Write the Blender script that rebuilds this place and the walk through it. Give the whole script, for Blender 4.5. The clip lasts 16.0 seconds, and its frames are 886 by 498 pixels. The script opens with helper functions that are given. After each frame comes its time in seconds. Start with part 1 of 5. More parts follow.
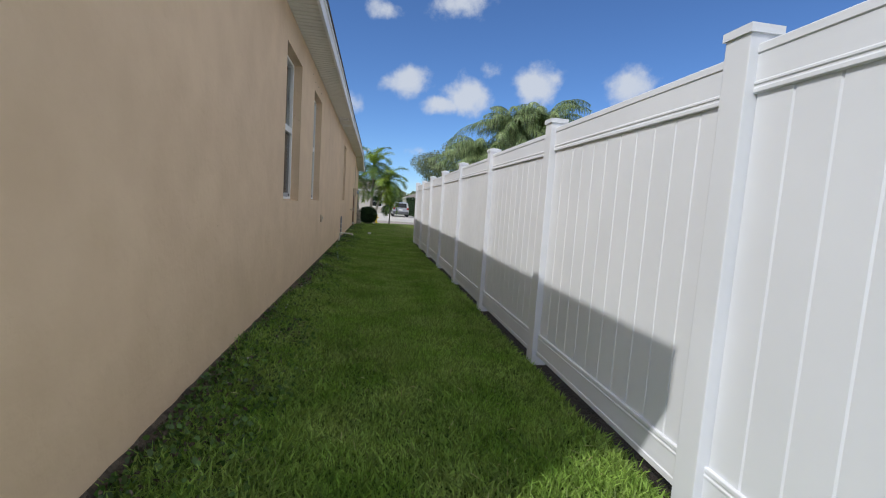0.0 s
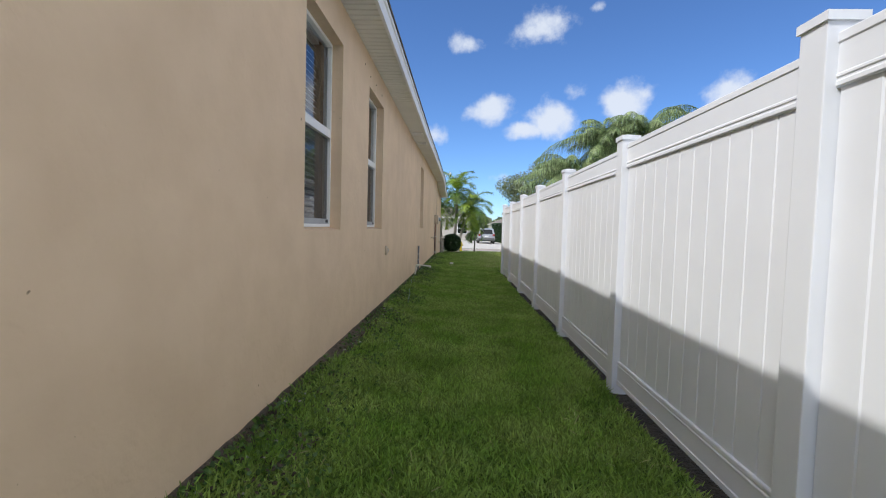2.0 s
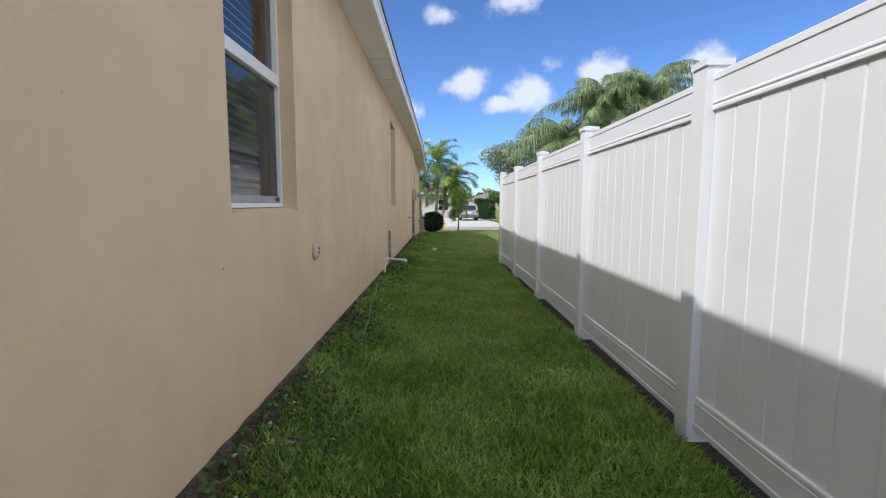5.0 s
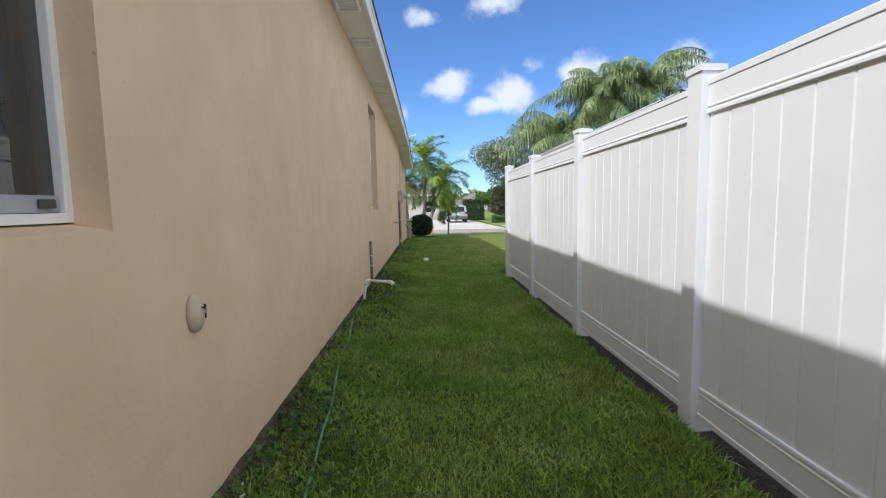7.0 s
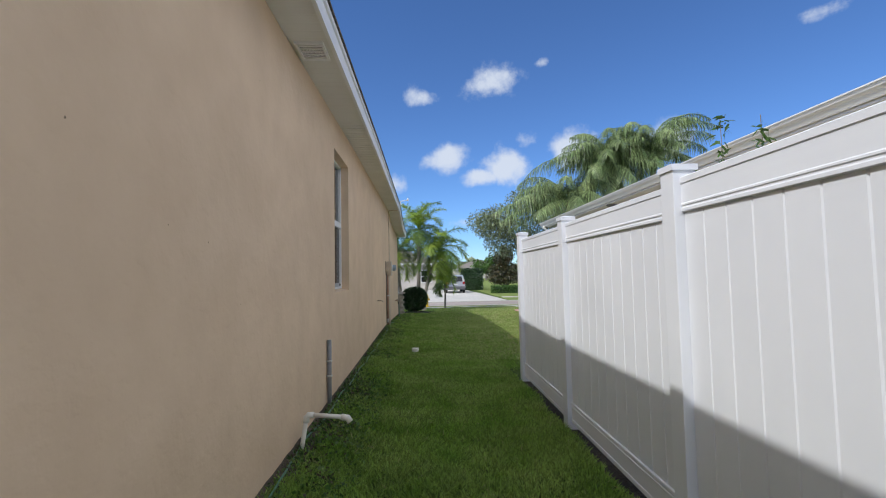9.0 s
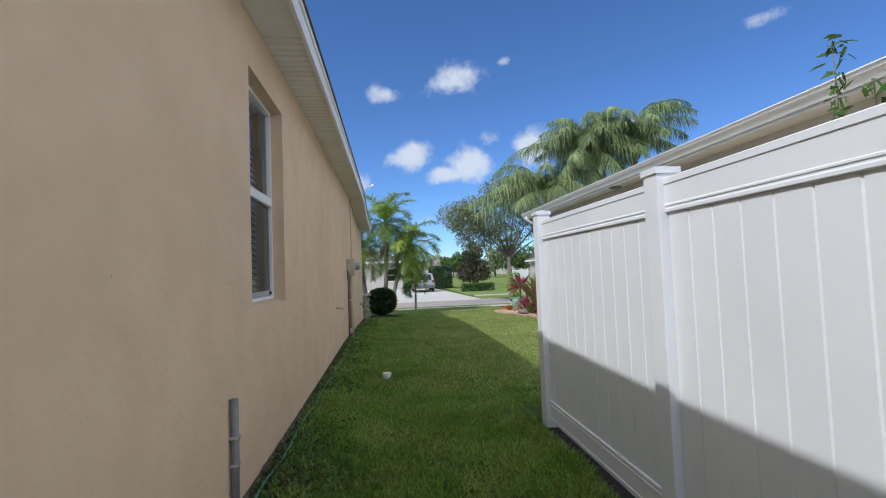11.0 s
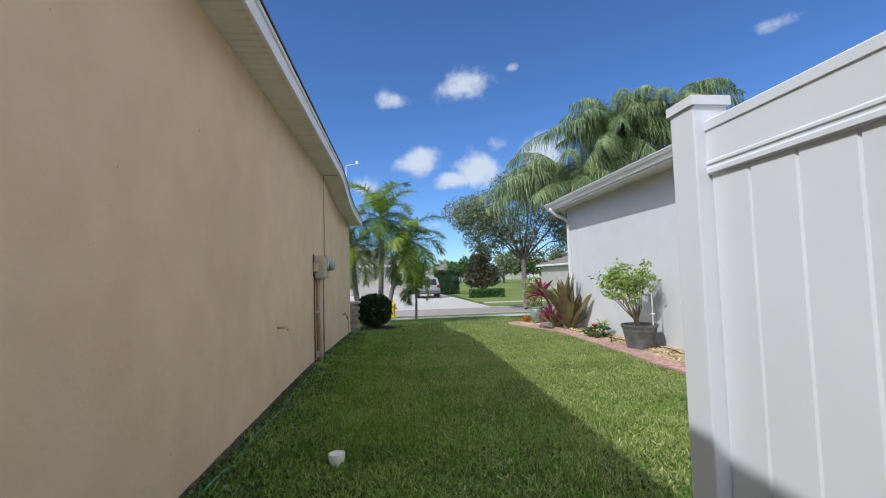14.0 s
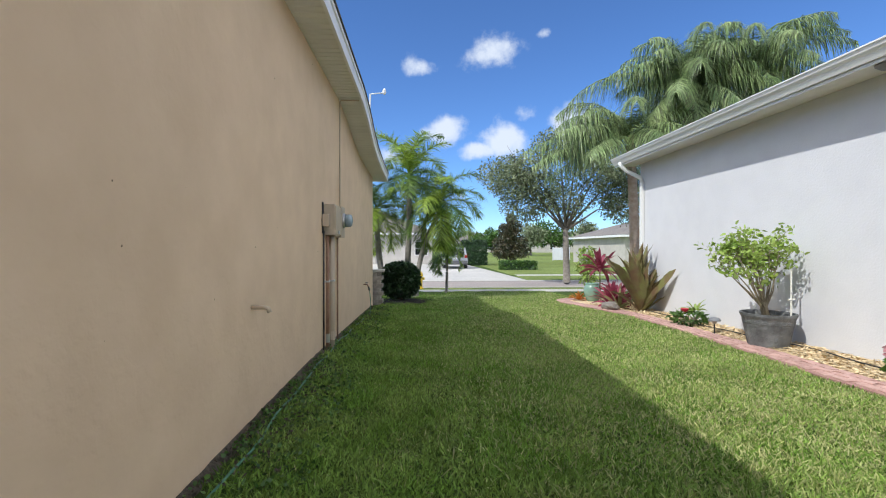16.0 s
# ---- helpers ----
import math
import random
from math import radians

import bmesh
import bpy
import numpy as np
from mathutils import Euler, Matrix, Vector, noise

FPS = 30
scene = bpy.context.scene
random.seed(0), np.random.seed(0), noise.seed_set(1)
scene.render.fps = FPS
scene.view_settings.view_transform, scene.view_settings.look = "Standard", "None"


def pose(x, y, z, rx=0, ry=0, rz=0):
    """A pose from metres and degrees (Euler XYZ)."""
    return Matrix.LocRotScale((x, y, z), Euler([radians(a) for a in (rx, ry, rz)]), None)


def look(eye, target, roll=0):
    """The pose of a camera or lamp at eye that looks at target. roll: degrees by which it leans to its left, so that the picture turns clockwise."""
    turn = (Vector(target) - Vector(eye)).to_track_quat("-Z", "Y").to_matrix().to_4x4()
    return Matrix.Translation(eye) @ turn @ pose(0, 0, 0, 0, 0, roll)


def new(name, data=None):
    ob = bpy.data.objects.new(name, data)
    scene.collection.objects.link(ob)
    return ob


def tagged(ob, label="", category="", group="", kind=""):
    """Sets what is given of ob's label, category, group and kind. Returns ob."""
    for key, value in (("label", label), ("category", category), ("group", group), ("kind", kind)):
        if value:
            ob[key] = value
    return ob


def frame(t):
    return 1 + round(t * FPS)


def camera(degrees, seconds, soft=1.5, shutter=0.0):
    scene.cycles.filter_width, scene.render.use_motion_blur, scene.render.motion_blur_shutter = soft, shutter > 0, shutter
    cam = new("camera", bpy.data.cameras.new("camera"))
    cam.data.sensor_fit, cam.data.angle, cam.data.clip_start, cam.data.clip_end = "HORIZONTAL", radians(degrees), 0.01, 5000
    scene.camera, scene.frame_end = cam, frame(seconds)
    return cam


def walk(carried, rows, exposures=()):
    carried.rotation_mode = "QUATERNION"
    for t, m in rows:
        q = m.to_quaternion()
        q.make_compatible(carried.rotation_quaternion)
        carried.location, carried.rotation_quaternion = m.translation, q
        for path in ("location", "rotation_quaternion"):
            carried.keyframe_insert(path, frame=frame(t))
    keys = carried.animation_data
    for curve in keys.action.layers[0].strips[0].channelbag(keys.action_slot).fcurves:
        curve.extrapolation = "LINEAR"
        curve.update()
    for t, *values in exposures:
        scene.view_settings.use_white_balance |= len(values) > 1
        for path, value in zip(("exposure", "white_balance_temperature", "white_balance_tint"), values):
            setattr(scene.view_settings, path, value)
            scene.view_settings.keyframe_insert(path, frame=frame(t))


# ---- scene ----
cam = camera(89.0, 16.0, 1.1)
PATH = [
    (0, (-0.094, 0.837, 1.161), (0.218, 2.802, 0.965), 3.8),
    (0.5, (0.014, 1.288, 1.155), (0.093, 3.279, 0.974), 2.8),
    (1, (0.016, 1.747, 1.15), (-0.023, 3.74, 0.985), 2.2),
    (1.5, (0.056, 2.223, 1.127), (-0.022, 4.217, 0.992), 1.8),
    (2, (0.048, 2.729, 1.133), (-0.026, 4.726, 1.035), 1.6),
    (2.5, (0.023, 3.215, 1.192), (-0.02, 5.213, 1.105), 1.6),
    (3, (0.025, 3.749, 1.176), (0.01, 5.747, 1.085), 1.3),
    (3.5, (0.036, 4.297, 1.161), (0.033, 6.294, 1.053), 1.1),
    (4, (0.012, 4.857, 1.152), (0.011, 6.852, 1.009), 0.6),
    (6.5, (-0.18, 7.24, 1.105), (-0.132, 9.226, 0.877), -0.7),
    (7, (-0.198, 7.724, 1.131), (-0.125, 9.713, 0.939), -1.1),
    (7.5, (-0.195, 8.212, 1.154), (-0.104, 10.206, 1.019), -1.4),
    (8, (-0.17, 8.717, 1.18), (-0.068, 10.714, 1.117), -1.5),
    (8.5, (-0.092, 9.228, 1.221), (0.003, 11.226, 1.25), -1.3),
    (9, (-0.054, 9.746, 1.277), (0.036, 11.741, 1.385), -1.1),
    (11.5, (-0.159, 12.21, 1.292), (0.13, 14.188, 1.375), -2.4),
    (12, (-0.069, 12.624, 1.247), (0.249, 14.598, 1.314), -2.3),
    (12.5, (0.044, 13.066, 1.257), (0.364, 15.039, 1.32), -1.9),
    (13, (0.144, 13.519, 1.24), (0.434, 15.496, 1.315), -1.9),
    (13.5, (0.183, 13.981, 1.224), (0.438, 15.962, 1.326), -1.8),
    (14, (0.25, 14.49, 1.229), (0.461, 16.475, 1.347), -1.7),
    (14.5, (0.307, 14.98, 1.225), (0.465, 16.971, 1.344), -1.4),
    (15, (0.255, 15.569, 1.216), (0.391, 17.562, 1.315), -0.7),
    (15.5, (0.205, 16.041, 1.121), (0.305, 18.038, 1.172), -0.3),
    (16, (0.054, 16.578, 1.114), (0.162, 18.575, 1.105), 0.0),
]
walk(cam, [(t, look(eye, target, roll)) for t, eye, target, roll in PATH],
     exposures=[(0.0, 0.06, 6250, 9), (1.5, 0.42, 6250, 9), (3.0, 0.40, 6250, 9), (6.5, 0.60, 6250, 8), (8.0, 0.46, 6300, 9), (9.0, 0.26, 6100, 9), (13.5, 0.24, 5950, 8), (15.0, 0.22, 5950, 8), (16.0, 0.52, 6100, 8)])

# ---- light ----
SUN_DIR = Vector((0.753, 0.496, -1.0)).normalized()      # the way the sunlight travels
sun_el = math.asin(-SUN_DIR.z)
sun_az = math.atan2(-SUN_DIR.x, -SUN_DIR.y)            # from +y towards +x
world = bpy.data.worlds.new("sky")
scene.world = world
world.use_nodes = True
wn, wl = world.node_tree.nodes, world.node_tree.links
wn.clear()
w_out = wn.new("ShaderNodeOutputWorld")
w_bg = wn.new("ShaderNodeBackground")
w_sky = wn.new("ShaderNodeTexSky")
w_sky.sky_type, w_sky.sun_disc = "NISHITA", False
w_sky.sun_elevation, w_sky.sun_rotation = sun_el, sun_az
w_sky.altitude, w_sky.air_density, w_sky.dust_density, w_sky.ozone_density = 1500.0, 1.0, 0.15, 4.0
w_bg.inputs["Strength"].default_value = 0.125
# fair-weather clouds: direction, half width and half height as slopes
CLOUDS = [
    (0.147, 0.905, 0.400, 0.078, 0.047, 1.0), (0.010, 0.931, 0.367, 0.048, 0.026, 0.8), (0.055, 0.968, 0.247, 0.058, 0.040, 1.05),
    (0.134, 0.968, 0.209, 0.062, 0.026, 0.95), (0.188, 0.956, 0.226, 0.074, 0.046, 1.05), (0.320, 0.913, 0.253, 0.056, 0.056, 1.1),
    (0.480, 0.841, 0.250, 0.058, 0.045, 1.0), (0.225, 0.934, 0.278, 0.034, 0.028, 0.7), (-0.070, 0.977, 0.197, 0.045, 0.034, 0.85),
    (0.095, 0.989, 0.112, 0.060, 0.018, 0.6), (0.246, 0.874, 0.420, 0.022, 0.014, 0.55), (0.633, 0.663, 0.399, 0.075, 0.022, 0.6),
]
w_co = wn.new("ShaderNodeTexCoord")
w_noise = wn.new("ShaderNodeTexNoise")
w_noise.inputs["Scale"].default_value, w_noise.inputs["Detail"].default_value = 14.0, 7.0
w_noise.inputs["Roughness"].default_value = 0.6
wl.new(w_co.outputs["Generated"], w_noise.inputs["Vector"])


def wmath(op, a, b=None):
    n = wn.new("ShaderNodeMath")
    n.operation = op
    for i, v in enumerate((a, b)):
        if v is None:
            continue
        if hasattr(v, "default_value"):
            wl.new(v, n.inputs[i])
        else:
            n.inputs[i].default_value = v
    return n.outputs[0]


def wvec(op, a, b):
    n = wn.new("ShaderNodeVectorMath")
    n.operation = op
    wl.new(a, n.inputs[0])
    n.inputs[1].default_value = b
    return n.outputs["Value"] if op == "DOT_PRODUCT" else n.outputs[0]


cover = None
for cx, cy, cz, hw, hh, dens in CLOUDS:
    c = Vector((cx, cy, cz)).normalized()
    side = c.cross(Vector((0, 0, 1))).normalized()
    upv = side.cross(c)
    u = wmath("DIVIDE", wvec("DOT_PRODUCT", w_co.outputs["Generated"], side), hw)
    v = wmath("DIVIDE", wvec("DOT_PRODUCT", w_co.outputs["Generated"], upv), hh)
    f = wmath("GREATER_THAN", wvec("DOT_PRODUCT", w_co.outputs["Generated"], c), 0.0)
    r2 = wmath("ADD", wmath("MULTIPLY", u, u), wmath("MULTIPLY", v, v))
    blob = wmath("MULTIPLY", wmath("MULTIPLY", wmath("POWER", 2.7183, wmath("MULTIPLY", r2, -1.0)), dens), f)
    cover = blob if cover is None else wmath("MAXIMUM", cover, blob)
w_shape = wmath("ADD", cover, wmath("MULTIPLY", wmath("SUBTRACT", w_noise.outputs["Fac"], 0.5), 1.5))
w_ramp = wn.new("ShaderNodeMapRange")
w_ramp.interpolation_type = "SMOOTHSTEP"
w_ramp.inputs["From Min"].default_value, w_ramp.inputs["From Max"].default_value = 0.42, 0.95
wl.new(w_shape, w_ramp.inputs["Value"])
# broken cumulus over the rest of the sky, behind and overhead: unseen, added to brighten the shade
w_fill_noise = wn.new("ShaderNodeTexNoise")
w_fill_noise.inputs["Scale"].default_value, w_fill_noise.inputs["Detail"].default_value = 4.5, 6.0
wl.new(w_co.outputs["Generated"], w_fill_noise.inputs["Vector"])
w_fill_cloud = wn.new("ShaderNodeMapRange")
w_fill_cloud.interpolation_type = "SMOOTHSTEP"
w_fill_cloud.inputs["From Min"].default_value, w_fill_cloud.inputs["From Max"].default_value = 0.44, 0.56
wl.new(w_fill_noise.outputs["Fac"], w_fill_cloud.inputs["Value"])
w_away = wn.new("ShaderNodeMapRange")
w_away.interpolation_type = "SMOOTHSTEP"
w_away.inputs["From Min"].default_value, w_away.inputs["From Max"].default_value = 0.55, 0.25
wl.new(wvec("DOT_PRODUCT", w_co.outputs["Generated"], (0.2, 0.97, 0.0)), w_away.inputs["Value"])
w_fill = wmath("MULTIPLY", w_fill_cloud.outputs[0], w_away.outputs[0])
w_mask = wmath("MULTIPLY", w_ramp.outputs[0], wmath("MINIMUM", wmath("MULTIPLY", cover, 5.0), 0.9))
w_mix = wn.new("ShaderNodeMix")
w_mix.data_type = "RGBA"
wl.new(w_mask, w_mix.inputs["Factor"])
w_tint = wn.new("ShaderNodeVectorMath")
w_tint.operation = "MULTIPLY"
w_tint.inputs[1].default_value = (0.64, 0.79, 0.99)
wl.new(w_sky.outputs[0], w_tint.inputs[0])
wl.new(w_tint.outputs[0], w_mix.inputs["A"])
w_mix.inputs["B"].default_value = (4.9, 5.1, 5.5, 1)
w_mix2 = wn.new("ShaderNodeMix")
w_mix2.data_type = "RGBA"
wl.new(w_fill, w_mix2.inputs["Factor"])
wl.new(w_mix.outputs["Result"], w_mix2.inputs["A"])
# twice as bright as the clouds in view, to act as fill light
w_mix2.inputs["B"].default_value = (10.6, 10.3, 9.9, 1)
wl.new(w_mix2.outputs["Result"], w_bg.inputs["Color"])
wl.new(w_bg.outputs[0], w_out.inputs["Surface"])

sun = new("sun", bpy.data.lights.new("sun", "SUN"))
sun.data.energy, sun.data.angle, sun.data.color = 2.75, radians(0.55), (1.0, 0.95, 0.87)
sun.matrix_world = look((-30, -20, 40), Vector((-30, -20, 40)) + SUN_DIR)

# ---- materials ----


def rgb(c):
    return (*c, 1.0) if len(c) == 3 else c


def material(name, colour, second=None, scale=8.0, rough=0.6, bump=0.0, bump_scale=60.0, metal=0.0, vary=0.0, big=0.0, big_scale=0.6, island=False,
             specular=0.5, transluc=0.0, wave=None, detail=6.0):
    """Procedural surface: grain noise between two colours, large stains, a fine relief and a chance tint for each piece."""
    m = bpy.data.materials.new(name)
    m.use_nodes = True
    nt = m.node_tree
    n, l = nt.nodes, nt.links
    b = n["Principled BSDF"]
    b.inputs["Roughness"].default_value, b.inputs["Metallic"].default_value = rough, metal
    b.inputs["Specular IOR Level"].default_value = specular
    co = n.new("ShaderNodeNewGeometry")
    no = n.new("ShaderNodeTexNoise")
    no.inputs["Scale"].default_value, no.inputs["Detail"].default_value = scale, detail
    l.new(co.outputs["Position"], no.inputs["Vector"])
    mix = n.new("ShaderNodeMix")
    mix.data_type = "RGBA"
    mix.inputs["A"].default_value = rgb(colour)
    mix.inputs["B"].default_value = rgb(second or tuple(c * 0.85 for c in colour))
    ramp = n.new("ShaderNodeMapRange")
    ramp.inputs["From Min"].default_value, ramp.inputs["From Max"].default_value = 0.35, 0.65
    l.new(no.outputs["Fac"], ramp.inputs["Value"])
    l.new(ramp.outputs[0], mix.inputs["Factor"])
    out = mix.outputs["Result"]

    def times(colour_out, value_out, low, high):
        mr = n.new("ShaderNodeMapRange")
        mr.inputs["To Min"].default_value, mr.inputs["To Max"].default_value = low, high
        l.new(value_out, mr.inputs["Value"])
        mm = n.new("ShaderNodeVectorMath")
        mm.operation = "SCALE"
        l.new(colour_out, mm.inputs[0])
        l.new(mr.outputs[0], mm.inputs["Scale"])
        return mm.outputs[0]

    if big:
        nb = n.new("ShaderNodeTexNoise")
        nb.inputs["Scale"].default_value, nb.inputs["Detail"].default_value = big_scale, 4.0
        l.new(co.outputs["Position"], nb.inputs["Vector"])
        sm = n.new("ShaderNodeMapRange")
        sm.inputs["From Min"].default_value, sm.inputs["From Max"].default_value = 0.3, 0.7
        l.new(nb.outputs["Fac"], sm.inputs["Value"])
        out = times(out, sm.outputs[0], 1 - big, 1 + big)
    if vary:
        if island:
            out = times(out, co.outputs["Random Per Island"], 1 - vary, 1 + vary)
        else:
            oi = n.new("ShaderNodeObjectInfo")
            out = times(out, oi.outputs["Random"], 1 - vary, 1 + vary)
    l.new(out, b.inputs["Base Color"])
    if bump:
        bn = n.new("ShaderNodeTexNoise")
        bn.inputs["Scale"].default_value, bn.inputs["Detail"].default_value = bump_scale, 5.0
        l.new(co.outputs["Position"], bn.inputs["Vector"])
        bp = n.new("ShaderNodeBump")
        bp.inputs["Strength"].default_value, bp.inputs["Distance"].default_value = min(1.0, bump * 10), bump * 0.1
        l.new(bn.outputs["Fac"], bp.inputs["Height"])
        l.new(bp.outputs[0], b.inputs["Normal"])
    if transluc:
        tr = n.new("ShaderNodeBsdfTranslucent")
        l.new(out, tr.inputs["Color"])
        ms = n.new("ShaderNodeMixShader")
        ms.inputs[0].default_value = transluc
        l.new(b.outputs[0], ms.inputs[1])
        l.new(tr.outputs[0], ms.inputs[2])
        l.new(ms.outputs[0], n["Material Output"].inputs["Surface"])
    return m


def glass_material(name, tint, see, ior=1.5):
    """A pane: see-through, with a Fresnel gloss."""
    m = bpy.data.materials.new(name)
    m.use_nodes = True
    n, l = m.node_tree.nodes, m.node_tree.links
    n.remove(n["Principled BSDF"])
    tr, gl, fr, ms = n.new("ShaderNodeBsdfTransparent"), n.new("ShaderNodeBsdfGlossy"), n.new("ShaderNodeFresnel"), n.new("ShaderNodeMixShader")
    tr.inputs["Color"].default_value = rgb(tint)
    gl.inputs["Roughness"].default_value = 0.01
    fr.inputs["IOR"].default_value = ior
    l.new(fr.outputs[0], ms.inputs[0])
    l.new(tr.outputs[0], ms.inputs[1])
    l.new(gl.outputs[0], ms.inputs[2])
    if see < 1:
        df, m2 = n.new("ShaderNodeBsdfDiffuse"), n.new("ShaderNodeMixShader")
        df.inputs["Color"].default_value = (0.10, 0.105, 0.11, 1)
        m2.inputs[0].default_value = see
        l.new(df.outputs[0], m2.inputs[1])
        l.new(ms.outputs[0], m2.inputs[2])
        ms = m2
    l.new(ms.outputs[0], n["Material Output"].inputs["Surface"])
    return m


CLEAR = glass_material("clear_edge", (0.97, 0.98, 0.98), 1.0, 1.0)
STUCCO = material("tan_stucco", (0.67, 0.505, 0.34), (0.72, 0.55, 0.375), scale=3.0, rough=0.9, bump=0.03, bump_scale=48.0, big=0.06, big_scale=0.5, specular=0.2)
sn, sl2 = STUCCO.node_tree.nodes, STUCCO.node_tree.links
s_geo = sn.new("ShaderNodeNewGeometry")
s_is, s_ramp, s_bump, s_sp, s_thr, s_dark = sn.new("ShaderNodeTexNoise"), sn.new("ShaderNodeMapRange"), sn.new("ShaderNodeBump"), sn.new("ShaderNodeTexNoise"), sn.new("ShaderNodeMapRange"), sn.new("ShaderNodeMix")
s_is.inputs["Scale"].default_value, s_is.inputs["Detail"].default_value, s_is.inputs["Distortion"].default_value = 13.0, 3.0, 0.15
s_sp.inputs["Scale"].default_value, s_sp.inputs["Detail"].default_value = 21.0, 1.0
s_ramp.interpolation_type = "SMOOTHSTEP"
s_ramp.inputs["From Min"].default_value, s_ramp.inputs["From Max"].default_value = 0.38, 0.72
s_thr.inputs["From Min"].default_value, s_thr.inputs["From Max"].default_value = 0.80, 0.83
s_dark.data_type = "RGBA"
s_dark.inputs["B"].default_value = (0.16, 0.115, 0.075, 1)
s_bump.inputs["Strength"].default_value, s_bump.inputs["Distance"].default_value = 0.55, 0.003
sl2.new(s_geo.outputs["Position"], s_is.inputs["Vector"])
sl2.new(s_geo.outputs["Position"], s_sp.inputs["Vector"])
sl2.new(s_is.outputs["Fac"], s_ramp.inputs["Value"])
sl2.new(s_sp.outputs["Fac"], s_thr.inputs["Value"])
sl2.new(s_ramp.outputs[0], s_bump.inputs["Height"])
s_b = sn["Principled BSDF"]
sl2.new(s_b.inputs["Normal"].links[0].from_socket, s_bump.inputs["Normal"])
sl2.new(s_bump.outputs[0], s_b.inputs["Normal"])
sl2.new(s_b.inputs["Base Color"].links[0].from_socket, s_dark.inputs["A"])
sl2.new(s_thr.outputs[0], s_dark.inputs["Factor"])
sl2.new(s_dark.outputs["Result"], s_b.inputs["Base Color"])
STUCCO_GREY = material("grey_stucco", (0.62, 0.62, 0.645), (0.65, 0.65, 0.675), scale=3.0, rough=0.9, bump=0.05, bump_scale=40.0, big=0.02, specular=0.2)
VINYL = material("white_vinyl", (0.725, 0.74, 0.785), (0.755, 0.77, 0.815), scale=1.5, rough=0.38, bump=0.0, vary=0.015, big=0.02, big_scale=2.0, specular=0.45)
WHITE = material("white_paint", (0.76, 0.76, 0.74), (0.80, 0.80, 0.78), scale=2.0, rough=0.45, big=0.03)
SOFFIT = material("white_soffit", (0.70, 0.69, 0.64), (0.75, 0.74, 0.69), scale=2.0, rough=0.55, big=0.03)
SHINGLE = material("brown_shingle", (0.10, 0.085, 0.075), (0.17, 0.15, 0.13), scale=25.0, rough=0.95, bump=0.08, bump_scale=80.0)
GLASS = glass_material("window_glass", (0.80, 0.85, 0.87), 1.0, 2.3)
SCREEN = glass_material("screened_glass", (0.50, 0.52, 0.53), 0.68, 2.3)
BLIND = material("blind_slat", (0.78, 0.78, 0.76), (0.82, 0.82, 0.80), scale=5, rough=0.5)
# also stands in for the shade inside the rooms, vents and jambs
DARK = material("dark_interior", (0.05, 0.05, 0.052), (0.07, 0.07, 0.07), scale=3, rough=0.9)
SOIL = material("lawn_soil", (0.055, 0.085, 0.020), (0.09, 0.135, 0.035), scale=9.0, rough=1.0, bump=0.3, bump_scale=40.0, big=0.2, big_scale=0.8, specular=0.1)
BLADE = material("grass_blade", (0.195, 0.335, 0.052), (0.32, 0.435, 0.11), scale=2.2, rough=0.5, vary=0.5, island=True, specular=0.3, transluc=0.48, big=0.14, big_scale=1.3)
CONCRETE = material("pale_concrete", (0.42, 0.40, 0.37), (0.50, 0.48, 0.44), scale=6.0, rough=0.9, bump=0.03, big=0.08)
# soil and mulch with the shade on them put into the colour
SHADED_SOIL = material("damp_soil", (0.022, 0.018, 0.013), (0.045, 0.036, 0.026), scale=22.0, rough=1.0, bump=0.4, bump_scale=45.0, big=0.25, big_scale=2.5)
ASPHALT = material("worn_road", (0.29, 0.245, 0.22), (0.35, 0.305, 0.28), scale=30.0, rough=0.95, bump=0.04, big=0.08)

# ---- building helpers ----


def part(name, bm, mat, parent=None, label="", smooth=False):
    """One bmesh becomes one mesh object, under a thing where there is one."""
    me = bpy.data.meshes.new(name)
    if smooth:
        for f in bm.faces:
            f.smooth = True
    bm.normal_update()
    bm.to_mesh(me)
    bm.free()
    for mm in mat if isinstance(mat, (list, tuple)) else [mat]:
        me.materials.append(mm)
    ob = new(name, me)
    if parent is not None:
        ob.parent = parent
    if label:
        ob["label"] = label
    return ob


def share(name, me, m, parent=None):
    ob = new(name, me)
    ob.matrix_basis = m
    if parent is not None:
        ob.parent = parent
    return ob


def thing(name, place, label, category, group="", kind=""):
    e = new(name)
    e.empty_display_size = 0.1
    e.matrix_basis = place if isinstance(place, Matrix) else Matrix.Translation(place)
    return tagged(e, label, category, group, kind)


def box(bm, x0, x1, y0, y1, z0, z1, bevel=0.0):
    vs = [bm.verts.new(p) for p in ((x0, y0, z0), (x1, y0, z0), (x1, y1, z0), (x0, y1, z0), (x0, y0, z1), (x1, y0, z1), (x1, y1, z1), (x0, y1, z1))]
    fs = [bm.faces.new([vs[i] for i in q]) for q in ((3, 2, 1, 0), (4, 5, 6, 7), (0, 1, 5, 4), (1, 2, 6, 5), (2, 3, 7, 6), (3, 0, 4, 7))]
    if bevel:
        es = {e for f in fs for e in f.edges}
        bmesh.ops.bevel(bm, geom=list(es), offset=bevel, segments=2, affect="EDGES", profile=0.6)
    return bm


def boxes(*rows, bevel=0.0):
    bm = bmesh.new()
    for r in rows:
        box(bm, *r, bevel=bevel)
    return bm


